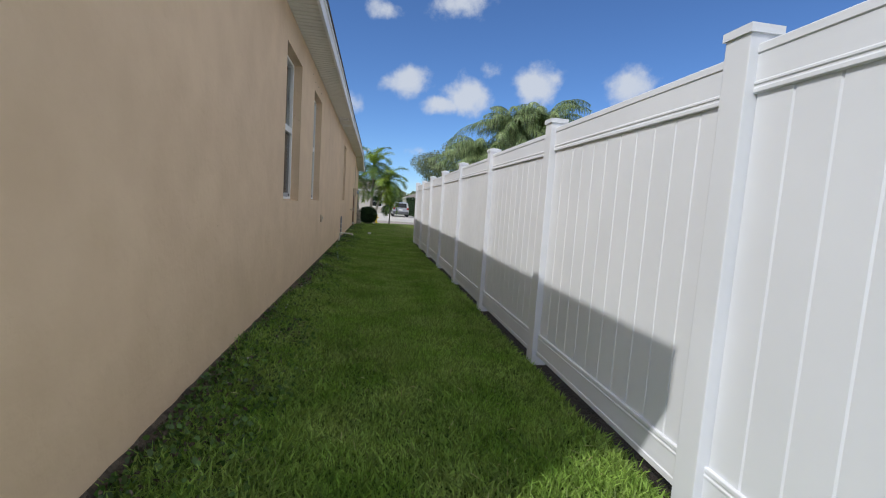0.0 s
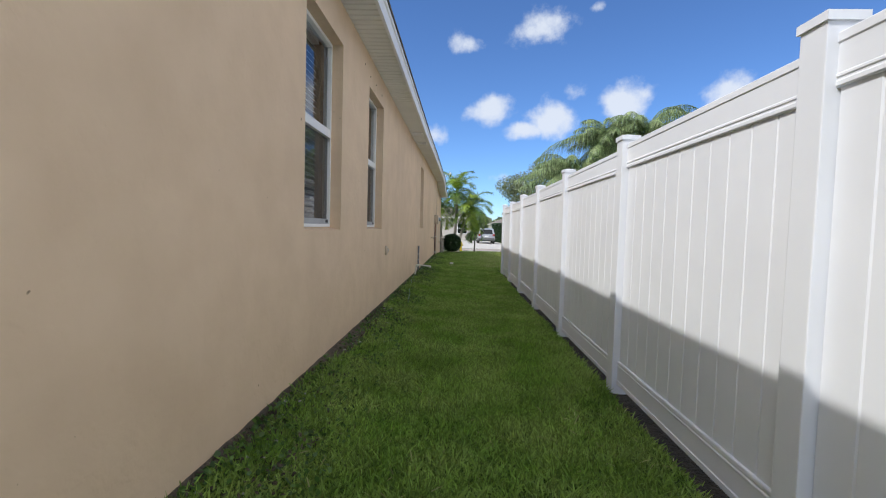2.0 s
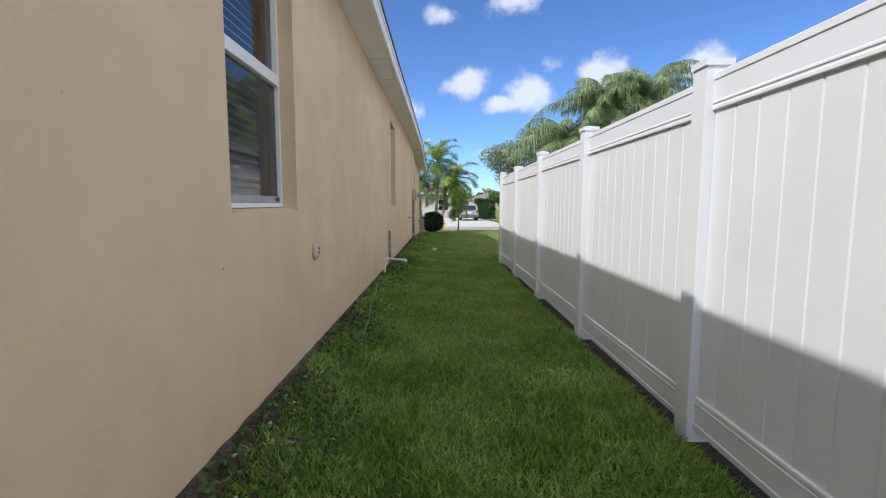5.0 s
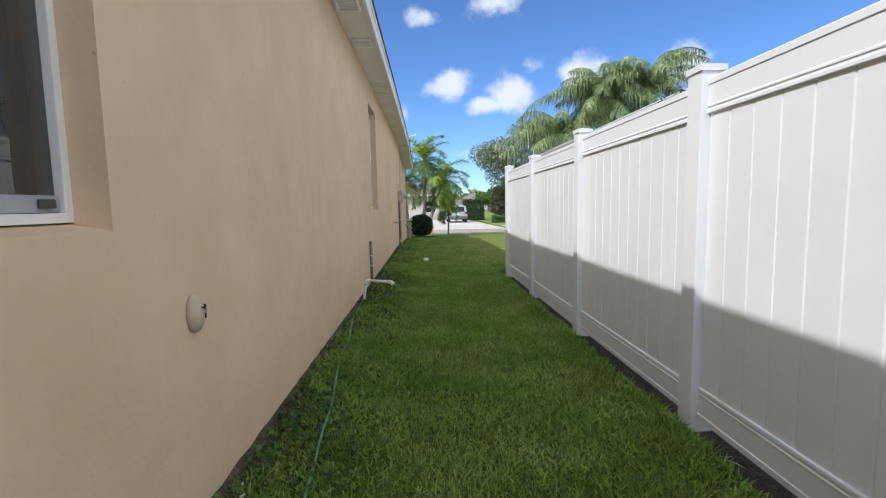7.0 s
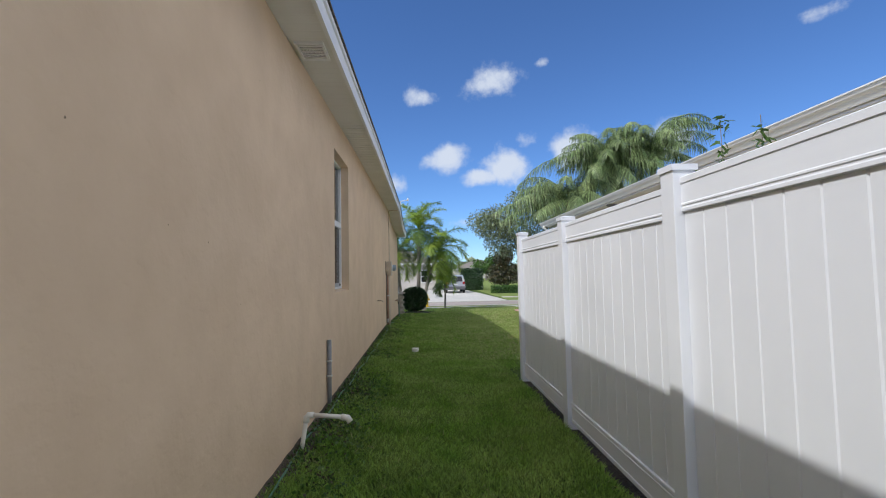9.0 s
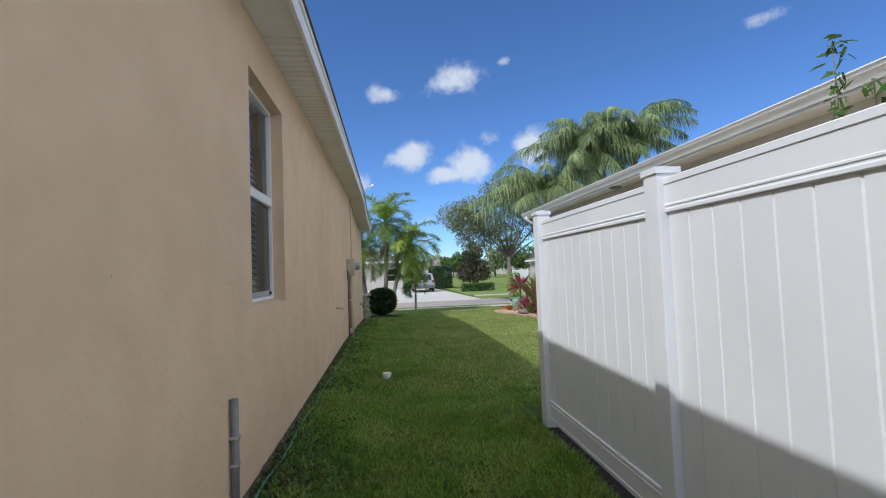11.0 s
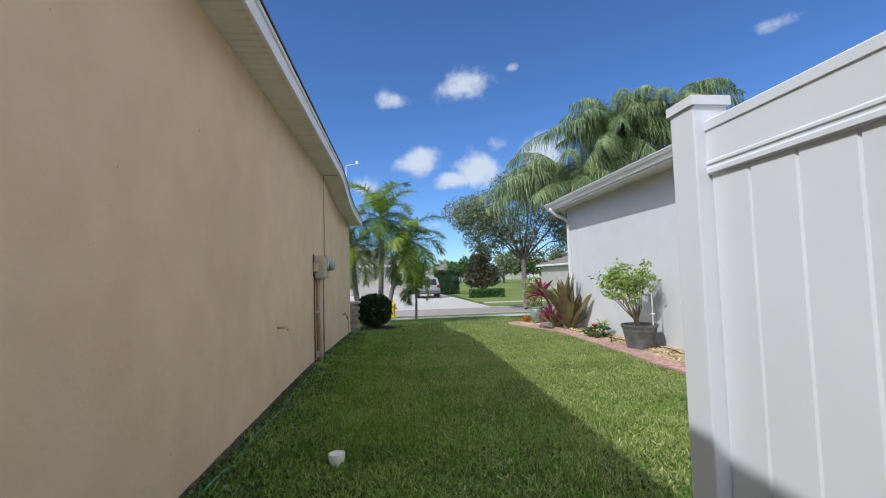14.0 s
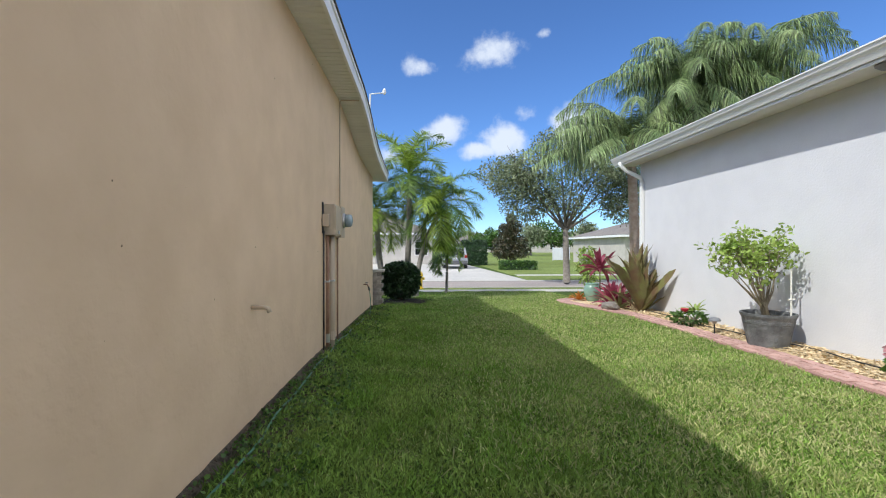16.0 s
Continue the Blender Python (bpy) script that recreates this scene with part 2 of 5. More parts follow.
def sweep(bm, pts, radii, sides=8, cap=True, flat=1.0):
    """A tube along points."""
    pts = [Vector(p) for p in pts]
    rings = []
    for i, p in enumerate(pts):
        d = (pts[min(i + 1, len(pts) - 1)] - pts[max(i - 1, 0)]).normalized()
        a = d.cross(Vector((0, 0, 1)))
        a = a.normalized() if a.length > 1e-3 else Vector((1, 0, 0))
        b = d.cross(a).normalized()
        r = radii[i] if isinstance(radii, (list, tuple)) else radii
        rings.append([bm.verts.new(p + r * (math.cos(t) * a + flat * math.sin(t) * b)) for t in (2 * math.pi * k / sides for k in range(sides))])
    for r0, r1 in zip(rings, rings[1:]):
        for k in range(sides):
            bm.faces.new((r0[k], r0[(k + 1) % sides], r1[(k + 1) % sides], r1[k]))
    if cap:
        bm.faces.new(rings[0][::-1])
        bm.faces.new(rings[-1])
    return bm


def lathe(bm, profile, sides=20, centre=(0, 0)):
    """A turned shape from (radius, height) pairs."""
    rings = [[bm.verts.new((centre[0] + r * math.cos(2 * math.pi * k / sides), centre[1] + r * math.sin(2 * math.pi * k / sides), z)) for k in range(sides)] for r, z in profile]
    for r0, r1 in zip(rings, rings[1:]):
        for k in range(sides):
            bm.faces.new((r0[k], r0[(k + 1) % sides], r1[(k + 1) % sides], r1[k]))
    bm.faces.new(rings[0][::-1])
    bm.faces.new(rings[-1])
    return bm


def mesh_from_arrays(name, verts, faces_flat, loop_counts, mat):
    """A mesh of many alike pieces, from arrays worked out in code."""
    me = bpy.data.meshes.new(name)
    me.vertices.add(len(verts))
    me.vertices.foreach_set("co", verts.astype(np.float32).ravel())
    me.loops.add(len(faces_flat))
    me.loops.foreach_set("vertex_index", faces_flat.astype(np.int32))
    me.polygons.add(len(loop_counts))
    starts = np.concatenate(([0], np.cumsum(loop_counts)[:-1]))
    me.polygons.foreach_set("loop_start", starts.astype(np.int32))
    me.update(calc_edges=True)
    me.validate()
    me.materials.append(mat)
    return me


GY = [-200, 4, 10, 16, 21, 26, 30, 33, 36, 3000]
GZ = [-0.04, -0.05, -0.10, -0.14, -0.15, -0.25, -0.37, -0.47, -0.50, -0.50]


def ground_z(x, y):
    """Height of the ground: it falls gently from the back yard to the street."""
    z = np.interp(y, GY, GZ)
    trench = 0.085 * np.clip((x - 1.16) / 0.09, 0, 1) * np.clip((1.66 - x) / 0.12, 0, 1) * np.clip((16.5 - np.asarray(y)) / 0.3, 0, 1)
    return z + 0.08 * np.clip((-0.35 - x) / 0.6, 0, 1) * np.clip((26.5 - np.asarray(y)) / 5.0, 0, 1) - trench


# ---- ground ----
SIDE = [-400, -120, -40, -12, -6, -3, -1.2, -0.9, -0.6, -0.3, 0, 0.4, 0.8, 1.16, 1.25, 1.54, 1.66, 2, 2.5, 3, 3.5, 4, 5, 7, 10, 16, 30, 60, 150, 400]
AHEAD = [-300, -60, -20, -8, -3, 0, 1, 2, 3] + [3.5 + 0.5 * i for i in range(66)] + [38, 42, 50, 70, 110, 200, 400, 1200]
bm = bmesh.new()
grid = [[bm.verts.new((x, y, float(ground_z(x, y)))) for y in AHEAD] for x in SIDE]
for i in range(len(SIDE) - 1):
    for j in range(len(AHEAD) - 1):
        bm.faces.new((grid[i][j], grid[i + 1][j], grid[i + 1][j + 1], grid[i][j + 1]))
tagged(part("ground", bm, SOIL), "green lawn ground falling gently to the street", "lawn", kind="structure")

# ---- tan house ----
WX, WB, Y0, Y1 = -1.05, -1.25, 1.68, 27.3
WINDOWS = [(5.86, 6.83), (8.00, 8.985), (14.90, 15.87)]
SILL, HEAD = 1.078, 2.74


def pierced_wall(x0, x1, y0, y1, z0, z1, holes):
    """A wall across x0..x1 with rectangular openings (ya, yb, za, zb) through it."""
    ys = sorted({y0, y1, *[h[0] for h in holes], *[h[1] for h in holes]})
    zs = sorted({z0, z1, *[h[2] for h in holes], *[h[3] for h in holes]})
    bm = bmesh.new()

    def quad(*p):
        bm.faces.new([bm.verts.new(v) for v in p])

    for ya, yb in zip(ys, ys[1:]):
        for za, zb in zip(zs, zs[1:]):
            if any(h[0] <= ya and yb <= h[1] and h[2] <= za and zb <= h[3] for h in holes):
                continue
            quad((x0, ya, za), (x0, yb, za), (x0, yb, zb), (x0, ya, zb))
            quad((x1, ya, za), (x1, ya, zb), (x1, yb, zb), (x1, yb, za))
    for ya, yb, za, zb in holes + [(y0, y1, z0, z1)]:
        quad((x0, ya, za), (x1, ya, za), (x1, yb, za), (x0, yb, za))
        quad((x0, ya, zb), (x0, yb, zb), (x1, yb, zb), (x1, ya, zb))
        quad((x0, ya, za), (x0, ya, zb), (x1, ya, zb), (x1, ya, za))
        quad((x0, yb, za), (x1, yb, za), (x1, yb, zb), (x0, yb, zb))
    bmesh.ops.remove_doubles(bm, verts=bm.verts, dist=1e-5)
    bmesh.ops.recalc_face_normals(bm, faces=bm.faces)
    return bm


wall = part("wall_east", pierced_wall(WX, WB, Y0, 23.0, -0.8, 3.17, [(a, b, SILL, HEAD) for a, b in WINDOWS]), STUCCO)
bm = pierced_wall(WX, WB, 23.0, Y1, -0.8, 3.17, [])
for v in bm.verts:
    if v.co.z > 3 and v.co.y > 24:
        v.co.z = 2.83
tagged(part("wall_east_front", bm, STUCCO), "tan textured stucco side wall under the lower eave", "wall", kind="structure")
tagged(wall, "tan textured stucco side wall of the house", "wall", kind="structure")
tagged(part("wall_rear", boxes((-13, -1.0501, 1.48, 1.677, -0.8, 3.12)), STUCCO), "tan stucco rear wall of the house", "wall", kind="structure")
tagged(part("wall_front", boxes((-13, -1.0501, 27.303, 27.5, -0.8, 2.83)), STUCCO), "tan stucco front wall of the house", "wall", kind="structure")
tagged(part("wall_west", boxes((-13.2, -13.003, 1.48, 27.5, -0.8, 3.12)), STUCCO), "tan stucco far side wall of the house", "wall", kind="structure")
# plain floor and partition closing the rooms, near-black so they look unlit
tagged(part("floor_inside", boxes((-13, -1.253, 1.68, 27.3, -0.1, 0.1)), DARK), "floor inside the house, coloured dark for the unlit room", "floor", kind="structure")
tagged(part("wall_inside", boxes((-3.2, -3.1, 1.68, 27.3, 0.1, 3.1)), DARK), "partition wall inside the house, coloured dark for the unlit room", "wall", kind="structure")

for hy_, hz in ((7.75, 2.90), (8.05, 2.86), (8.40, 2.87), (8.80, 2.86)):
    bm = lathe(bmesh.new(), [(0.011, 0.0), (0.009, 0.004), (0.003, 0.0045)], 10)
    bmesh.ops.rotate(bm, verts=bm.verts, matrix=Matrix.Rotation(math.pi / 2, 3, "Y"))
    bmesh.ops.translate(bm, verts=bm.verts, vec=(WX, hy_, hz))
    part("screw_plug", bm, DARK, wall, "small dark screw plug in the stucco")

# eaves: level to 22.8, then down to a lower eave over the front part
EAVE = [(1.35, 3.06), (6.0, 3.07), (8.0, 3.075), (13.0, 3.065), (16.5, 3.13), (22.9, 3.15), (23.6, 3.07), (24.4, 2.90), (25.2, 2.81), (26.2, 2.78), (28.0, 2.78)]
EX = -0.745


def eave_z(y):
    return float(np.interp(y, [e[0] for e in EAVE], [e[1] for e in EAVE]))


bm = bmesh.new()
step, y = 0.102, 1.35
while y < 27.98:
    ya, yb = y, min(y + step, 28.0)
    za, zb = eave_z(ya), eave_z(yb)
    g = 0.014
    rib = 0.001 if 9.9 < ya < 15.2 else 0.011      # smooth panels round the vents
    prof = [(ya, za), (ya + g, za + rib), (ya + 2 * g, za), (yb - 0.001, zb)]
    for (p, zp), (q, zq) in zip(prof, prof[1:] + [(yb, zb)]):
        bm.faces.new([bm.verts.new(v) for v in ((WX + 0.003, p, zp), (EX - 0.001, p, zp), (EX - 0.001, q, zq), (WX + 0.003, q, zq))])
    y = yb
bmesh.ops.recalc_face_normals(bm, faces=bm.faces)
tagged(part("soffit", bm, SOFFIT), "white ribbed vinyl soffit under the eave", "soffit", kind="structure")


def strip_along(path, profile):
    """A moulding: profile points (x, z) run along (y, z) points."""
    bm = bmesh.new()
    rings = [[bm.verts.new((px, y, z + pz)) for px, pz in profile] for y, z in path]
    for r0, r1 in zip(rings, rings[1:]):
        for k in range(len(profile)):
            bm.faces.new((r0[k], r1[k], r1[(k + 1) % len(profile)], r0[(k + 1) % len(profile)]))
    bm.faces.new(rings[0])
    bm.faces.new(rings[-1][::-1])
    bmesh.ops.recalc_face_normals(bm, faces=bm.faces)
    return bm


tagged(part("fascia", strip_along(EAVE, [(EX, -0.02), (EX + 0.03, -0.02), (EX + 0.03, 0.105), (EX + 0.045, 0.115), (EX + 0.045, 0.155), (EX, 0.155)]), WHITE),
       "white aluminium fascia board along the eave", "fascia", kind="structure")
tagged(part("fascia_rear", boxes((-13.5, EX - 0.002, 1.32, 1.35, 3.04, 3.215)), WHITE), "white fascia board along the rear eave", "fascia", kind="structure")
tagged(part("soffit_rear", boxes((-13.5, WX, 1.352, 1.47, 3.06, 3.08)), SOFFIT), "white soffit under the rear eave", "soffit", kind="structure")
tagged(part("fascia_front", boxes((-13.5, EX - 0.002, 28.0, 28.03, 2.76, 2.935)), WHITE), "white fascia board along the front eave", "fascia", kind="structure")
tagged(part("soffit_front", boxes((-13.5, WX, 27.503, 27.998, 2.78, 2.80)), SOFFIT), "white soffit under the front eave", "soffit", kind="structure")
bm = bmesh.new()
ed = [bm.verts.new((EX + 0.06, y, z + 0.16)) for y, z in EAVE]
ed2 = [bm.verts.new((EX + 0.06, y, z + 0.175)) for y, z in EAVE]
ri = [bm.verts.new((-7.1, min(max(y, 7.8), 21.6), 5.4)) for y, z in EAVE]
we = [bm.verts.new((-13.5, y, z + 0.16)) for y, z in EAVE]
for k in range(len(EAVE) - 1):
    bm.faces.new((ed[k], ed[k + 1], ed2[k + 1], ed2[k]))
    bm.faces.new((ed2[k], ed2[k + 1], ri[k + 1], ri[k]))
    bm.faces.new((we[k + 1], we[k], ri[k], ri[k + 1]))
bm.faces.new((ed[0], ed2[0], ri[0], we[0]))
bm.faces.new((ed2[-1], ed[-1], we[-1], ri[-1]))
for k in range(len(EAVE) - 1):
    bm.faces.new((ed[k + 1], ed[k], we[k], we[k + 1]))
bmesh.ops.remove_doubles(bm, verts=bm.verts, dist=1e-4)
bmesh.ops.recalc_face_normals(bm, faces=bm.faces)
tagged(part("roof", bm, SHINGLE), "dark brown shingle hip roof of the house", "roof", kind="structure")
for yv in (12.25, 13.28):
    v = thing("soffit_vent", (-0.90, yv, eave_z(yv)), "small white louvred vent in the soffit", "vent", "soffit vents")
    # dark sheet painted in for the shade between the louvres
    part("backing", boxes((-0.09, 0.09, -0.12, 0.12, -0.004, -0.001)), DARK, v, "dark sheet for the shade behind the louvres")
    part("frame", boxes((-0.11, 0.11, -0.14, -0.115, -0.022, -0.001), (-0.11, 0.11, 0.115, 0.14, -0.022, -0.001), (-0.11, -0.09, -0.115, 0.115, -0.022, -0.001), (0.09, 0.11, -0.115, 0.115, -0.022, -0.001)), WHITE, v)
    for k in range(5):
        part("slat", boxes((-0.09, 0.09, -0.100 + 0.045 * k, -0.078 + 0.045 * k, -0.018, -0.008)), WHITE, v)



def pane(name, rows, glass, parent):
    """A pane with depth, glossy on its outer face."""
    bm = boxes(rows)
    bm.faces.ensure_lookup_table()
    for k, f in enumerate(bm.faces):
        f.material_index = 0 if k == 3 else 1
    return part(name, bm, [glass, CLEAR], parent)


# windows: single hung, white frames, blinds behind
FX = WX - 0.118
for i, (ya, yb) in enumerate(WINDOWS):
    w = thing(f"window_{i + 1}", (FX, (ya + yb) / 2, SILL), "white single-hung window with a screened lower sash", "window", "house windows", "structure")
    h = (yb - ya) / 2
    H = HEAD - SILL
    mid = 0.87

    part("window_frame", boxes((-0.05, 0.02, -h, -h + 0.026, 0.026, H), (-0.05, 0.02, h - 0.026, h, 0.026, H), (-0.05, 0.02, -h + 0.026, h - 0.026, H - 0.03, H), (-0.05, 0.025, -h + 0.026, h - 0.026, 0.026, 0.052), bevel=0.004), WHITE, w)
    part("meeting_rail", boxes((-0.045, 0.018, -h + 0.027, h - 0.027, mid - 0.035, mid + 0.028), (-0.045, 0.026, -h + 0.027, h - 0.027, mid - 0.05, mid - 0.036), bevel=0.004), WHITE, w)
    part("lower_rail", boxes((-0.03, 0.006, -h + 0.027, h - 0.027, 0.053, 0.098), bevel=0.004), material("grey_rail", (0.36, 0.37, 0.38), rough=0.5), w, "grey metal bottom rail of the sash")
    part("latch", boxes((0.007, 0.016, -h + 0.05, -h + 0.10, 0.064, 0.088), (0.007, 0.016, h - 0.10, h - 0.05, 0.064, 0.088), bevel=0.003), DARK, w, "small black latch")
    # dark boards added over the inner jambs in place of shade
    for e in (-1, 1):
        part("jamb_liner", boxes((-0.084, -0.052, min(e * (h - 0.022), e * (h - 0.003)), max(e * (h - 0.022), e * (h - 0.003)), 0.01, H - 0.01)), DARK, w, "dark board standing in for shade on the inner jamb")
    up = pane("upper_pane", (-0.022, -0.016, -h + 0.027, h - 0.027, mid + 0.029, H - 0.036), GLASS, w)
    lo = pane("lower_pane", (-0.012, -0.006, -h + 0.027, h - 0.027, 0.099, mid - 0.051), SCREEN, w)
    up.visible_shadow = lo.visible_shadow = False
    sill = boxes((-0.03, 0.114, -h + 0.001, h - 0.001, -0.03, 0.003))
    for v in sill.verts:
        if v.co.z > 0 and v.co.x < 0:
            v.co.z = 0.030
    part("window_sill", sill, STUCCO, w)
    bl = thing("window_blind", (FX - 0.085, (ya + yb) / 2, SILL), "white horizontal slatted blind hanging inside the window", "blind", "window blinds")
    part("headrail", boxes((-0.03, 0.03, -h + 0.02, h - 0.16, H - 0.06, H - 0.01)), BLIND, bl)
    slat = bmesh.new()
    for a, b2 in (((-0.015, 0.020), (0.002, 0.003)), ((0.002, 0.003), (0.017, -0.018))):
        slat.faces.new([slat.verts.new(v) for v in ((a[0], -h + 0.02, a[1]), (b2[0], -h + 0.02, b2[1]), (b2[0], h - 0.16, b2[1]), (a[0], h - 0.16, a[1]))])
    sme = part("slat", slat, BLIND, bl)
    sme.location.z = 0.12
    for k in range(1, 30):
        share("slat", sme.data, Matrix.Translation((0, 0, 0.12 + 0.05 * k)), bl)

# ---- white vinyl fence ----
PX0, PX1 = 1.27, 1.397
fence = thing("fence", (1.333, 4.40, 0), "tall white vinyl privacy fence with capped posts", "fence")
PITCH = 1.927


def fence_top(y):
    return float(np.interp(y, (-4, 4.4, 6.35, 8.25, 12.1, 14.0, 15.93), (1.97, 1.912, 1.884, 1.870, 1.843, 1.806, 1.830)))


POST = boxes((-0.0635, 0.0635, -0.0635, 0.0635, -2.3, -0.035), bevel=0.006)
post_ob = part("post", POST, VINYL, fence)
CAP = boxes((-0.072, 0.072, -0.072, 0.072, -0.045, -0.012))
t4 = [CAP.verts.new((sx * 0.068, sy * 0.068, -0.012)) for sx, sy in ((-1, -1), (1, -1), (1, 1), (-1, 1))]
ap = CAP.verts.new((0, 0, 0.006))
for k in range(4):
    CAP.faces.new((t4[k], t4[(k + 1) % 4], ap))
cap_ob = part("post_cap", CAP, VINYL, post_ob)
LEN = PITCH - 0.127


def rail_mesh(top):
    """A hollow rail with a bead along its edges, length along y from 0."""
    t = 0.022
    prof = [(-t, -0.0925), (-t - 0.0035, -0.088), (-t - 0.0035, -0.074), (-t, -0.068), (-t, -0.062), (-t - 0.004, -0.058), (-t - 0.004, -0.050), (-t, -0.045),
            (-t, 0.054), (-t - 0.005, 0.059), (-t - 0.005, 0.088), (-t, 0.0925)]
    if not top:
        prof = [(a, -b) for a, b in prof[::-1]]
    prof = prof + [(t, 0.0925), (t, -0.0925)]
    bm = bmesh.new()
    r0 = [bm.verts.new((a, 0, b)) for a, b in prof]
    r1 = [bm.verts.new((a, LEN, b)) for a, b in prof]
    for k in range(len(prof)):
        bm.faces.new((r0[k], r1[k], r1[(k + 1) % len(prof)], r0[(k + 1) % len(prof)]))
    bmesh.ops.recalc_face_normals(bm, faces=bm.faces)
    return bm


top_ob = part("top_rail", rail_mesh(True), VINYL, fence)
bot_ob = part("bottom_rail", rail_mesh(False), VINYL, fence)
NB = 11
BW = LEN / NB
gr = 0.006
bprof = [(-0.004, 0.0), (-0.011, gr), (-0.011, BW - gr), (-0.004, BW), (0.011, BW), (0.011, 0.0)]
bm = bmesh.new()
r0 = [bm.verts.new((a, b, 0)) for a, b in bprof]
r1 = [bm.verts.new((a, b, 1.56)) for a, b in bprof]
for k in range(6):
    bm.faces.new((r0[k], r0[(k + 1) % 6], r1[(k + 1) % 6], r1[k]))
bmesh.ops.recalc_face_normals(bm, faces=bm.faces)
board_ob = part("board", bm, VINYL, fence)
first = True
for k in range(-4, 7):
    yk = PITCH * k
    zk = fence_top(4.40 + yk)
    if first:
        p, c = post_ob, cap_ob
        p.location = (0, yk, zk)
    else:
        p = share("post", post_ob.data, Matrix.Translation((0, yk, zk)), fence)
        c = share("post_cap", cap_ob.data, Matrix.Identity(4), p)
    if k < 6:
        zp = 0.5 * (zk + fence_top(4.40 + yk + PITCH))
        zt = zp - 0.183
        lo = zp - 1.868
        for ob, z, dy in ((top_ob, zt, 0.0635), (bot_ob, lo, 0.0635)):
            if first:
                ob.location = (0, yk + dy, z)
            else:
                share(ob.name.split(".")[0], ob.data, Matrix.Translation((0, yk + dy, z)), fence)
        for j in range(NB):
            m = Matrix.Translation((0, yk + 0.0635 + BW * j, lo + 0.08))
            if first and j == 0:
                board_ob.location = m.translation
            else:
                share("board", board_ob.data, m, fence)
    first = False

# ---- grey house ----
GX, GY1 = 4.90, 26.2
tagged(part("wall_grey_house", boxes((GX, GX + 0.2, -6, GY1, -0.8, 3.0)), STUCCO_GREY), "pale grey stucco side wall of the neighbouring house", "wall", kind="structure")
tagged(part("wall_grey_front", boxes((GX + 0.203, 17, GY1 - 0.2, GY1, -0.8, 3.0)), STUCCO_GREY), "pale grey stucco front wall of the neighbouring house", "wall", kind="structure")
GE, GEY = 4.47, 26.5
tagged(part("soffit_grey_house", boxes((GE, GX - 0.002, -6.4, GEY - 0.02, 2.92, 2.94)), SOFFIT), "white soffit under the neighbouring eave", "soffit", kind="structure")
GUT = [(GE - 0.003, -0.04), (GE - 0.03, -0.04), (GE - 0.06, 0.02), (GE - 0.09, 0.05), (GE - 0.105, 0.09), (GE - 0.115, 0.09), (GE - 0.115, 0.105), (GE - 0.095, 0.105), (GE - 0.09, 0.07), (GE - 0.003, 0.0)]
tagged(part("gutter", strip_along([(-6.4, 2.965), (GEY, 2.965)], GUT), WHITE), "white aluminium rain gutter along the neighbouring eave", "gutter", kind="structure")
tagged(part("fascia_grey_house", boxes((GE, GE + 0.02, -6.4, GEY, 2.89, 3.05)), WHITE), "white fascia board behind the gutter", "fascia", kind="structure")
bm = bmesh.new()
v = [bm.verts.new(p) for p in ((GE - 0.03, -6.4, 3.055), (GE - 0.03, GEY, 3.055), (17, GEY, 3.055), (17, -6.4, 3.055), (10.7, 3, 5.25), (10.7, 20, 5.25))]
for q in ((0, 1, 5, 4), (1, 2, 5), (2, 3, 4, 5), (3, 0, 4), (3, 2, 1, 0)):
    bm.faces.new([v[k] for k in q])
bmesh.ops.recalc_face_normals(bm, faces=bm.faces)
tagged(part("roof_grey_house", bm, SHINGLE), "brown shingle hip roof of the neighbouring house", "roof", kind="structure")

# ---- more materials ----
LEAF = material("shrub_leaf", (0.055, 0.12, 0.022), (0.10, 0.19, 0.035), scale=4.0, rough=0.45, vary=0.5, island=True, transluc=0.3)
LEAF_BRIGHT = material("bright_leaf", (0.24, 0.36, 0.06), (0.37, 0.47, 0.12), scale=4.0, rough=0.45, vary=0.4, island=True, transluc=0.35)
LEAF_DARK = material("dark_leaf", (0.018, 0.045, 0.014), (0.035, 0.075, 0.022), scale=5.0, rough=0.4, vary=0.5, island=True, transluc=0.15)
LEAF_OAK = material("oak_leaf", (0.17, 0.21, 0.11), (0.25, 0.29, 0.16), scale=3.0, rough=0.5, vary=0.5, island=True, transluc=0.25)
LEAF_MAGNOLIA = material("magnolia_leaf", (0.035, 0.055, 0.025), (0.10, 0.075, 0.035), scale=3.0, rough=0.35, vary=0.5, island=True)
FROND = material("palm_frond", (0.085, 0.165, 0.030), (0.17, 0.26, 0.055), scale=2.5, rough=0.38, vary=0.6, island=True, transluc=0.35)
FROND_LIME = material("young_palm_frond", (0.23, 0.35, 0.04), (0.34, 0.44, 0.07), scale=2.5, rough=0.36, vary=0.5, island=True, transluc=0.4)
FROND_BLUE = material("queen_palm_frond", (0.15, 0.225, 0.085), (0.30, 0.37, 0.16), scale=2.0, rough=0.36, vary=0.75, island=True, transluc=0.3)
TRUNK = material("palm_trunk", (0.23, 0.21, 0.18), (0.33, 0.30, 0.26), scale=9.0, rough=0.9, bump=0.25, bump_scale=18.0)
TRUNK_RED = material("queen_trunk", (0.34, 0.24, 0.18), (0.46, 0.36, 0.29), scale=7.0, rough=0.9, bump=0.2, bump_scale=15.0)
BARK = material("oak_bark", (0.17, 0.145, 0.12), (0.26, 0.23, 0.20), scale=14.0, rough=0.95, bump=0.3, bump_scale=25.0)
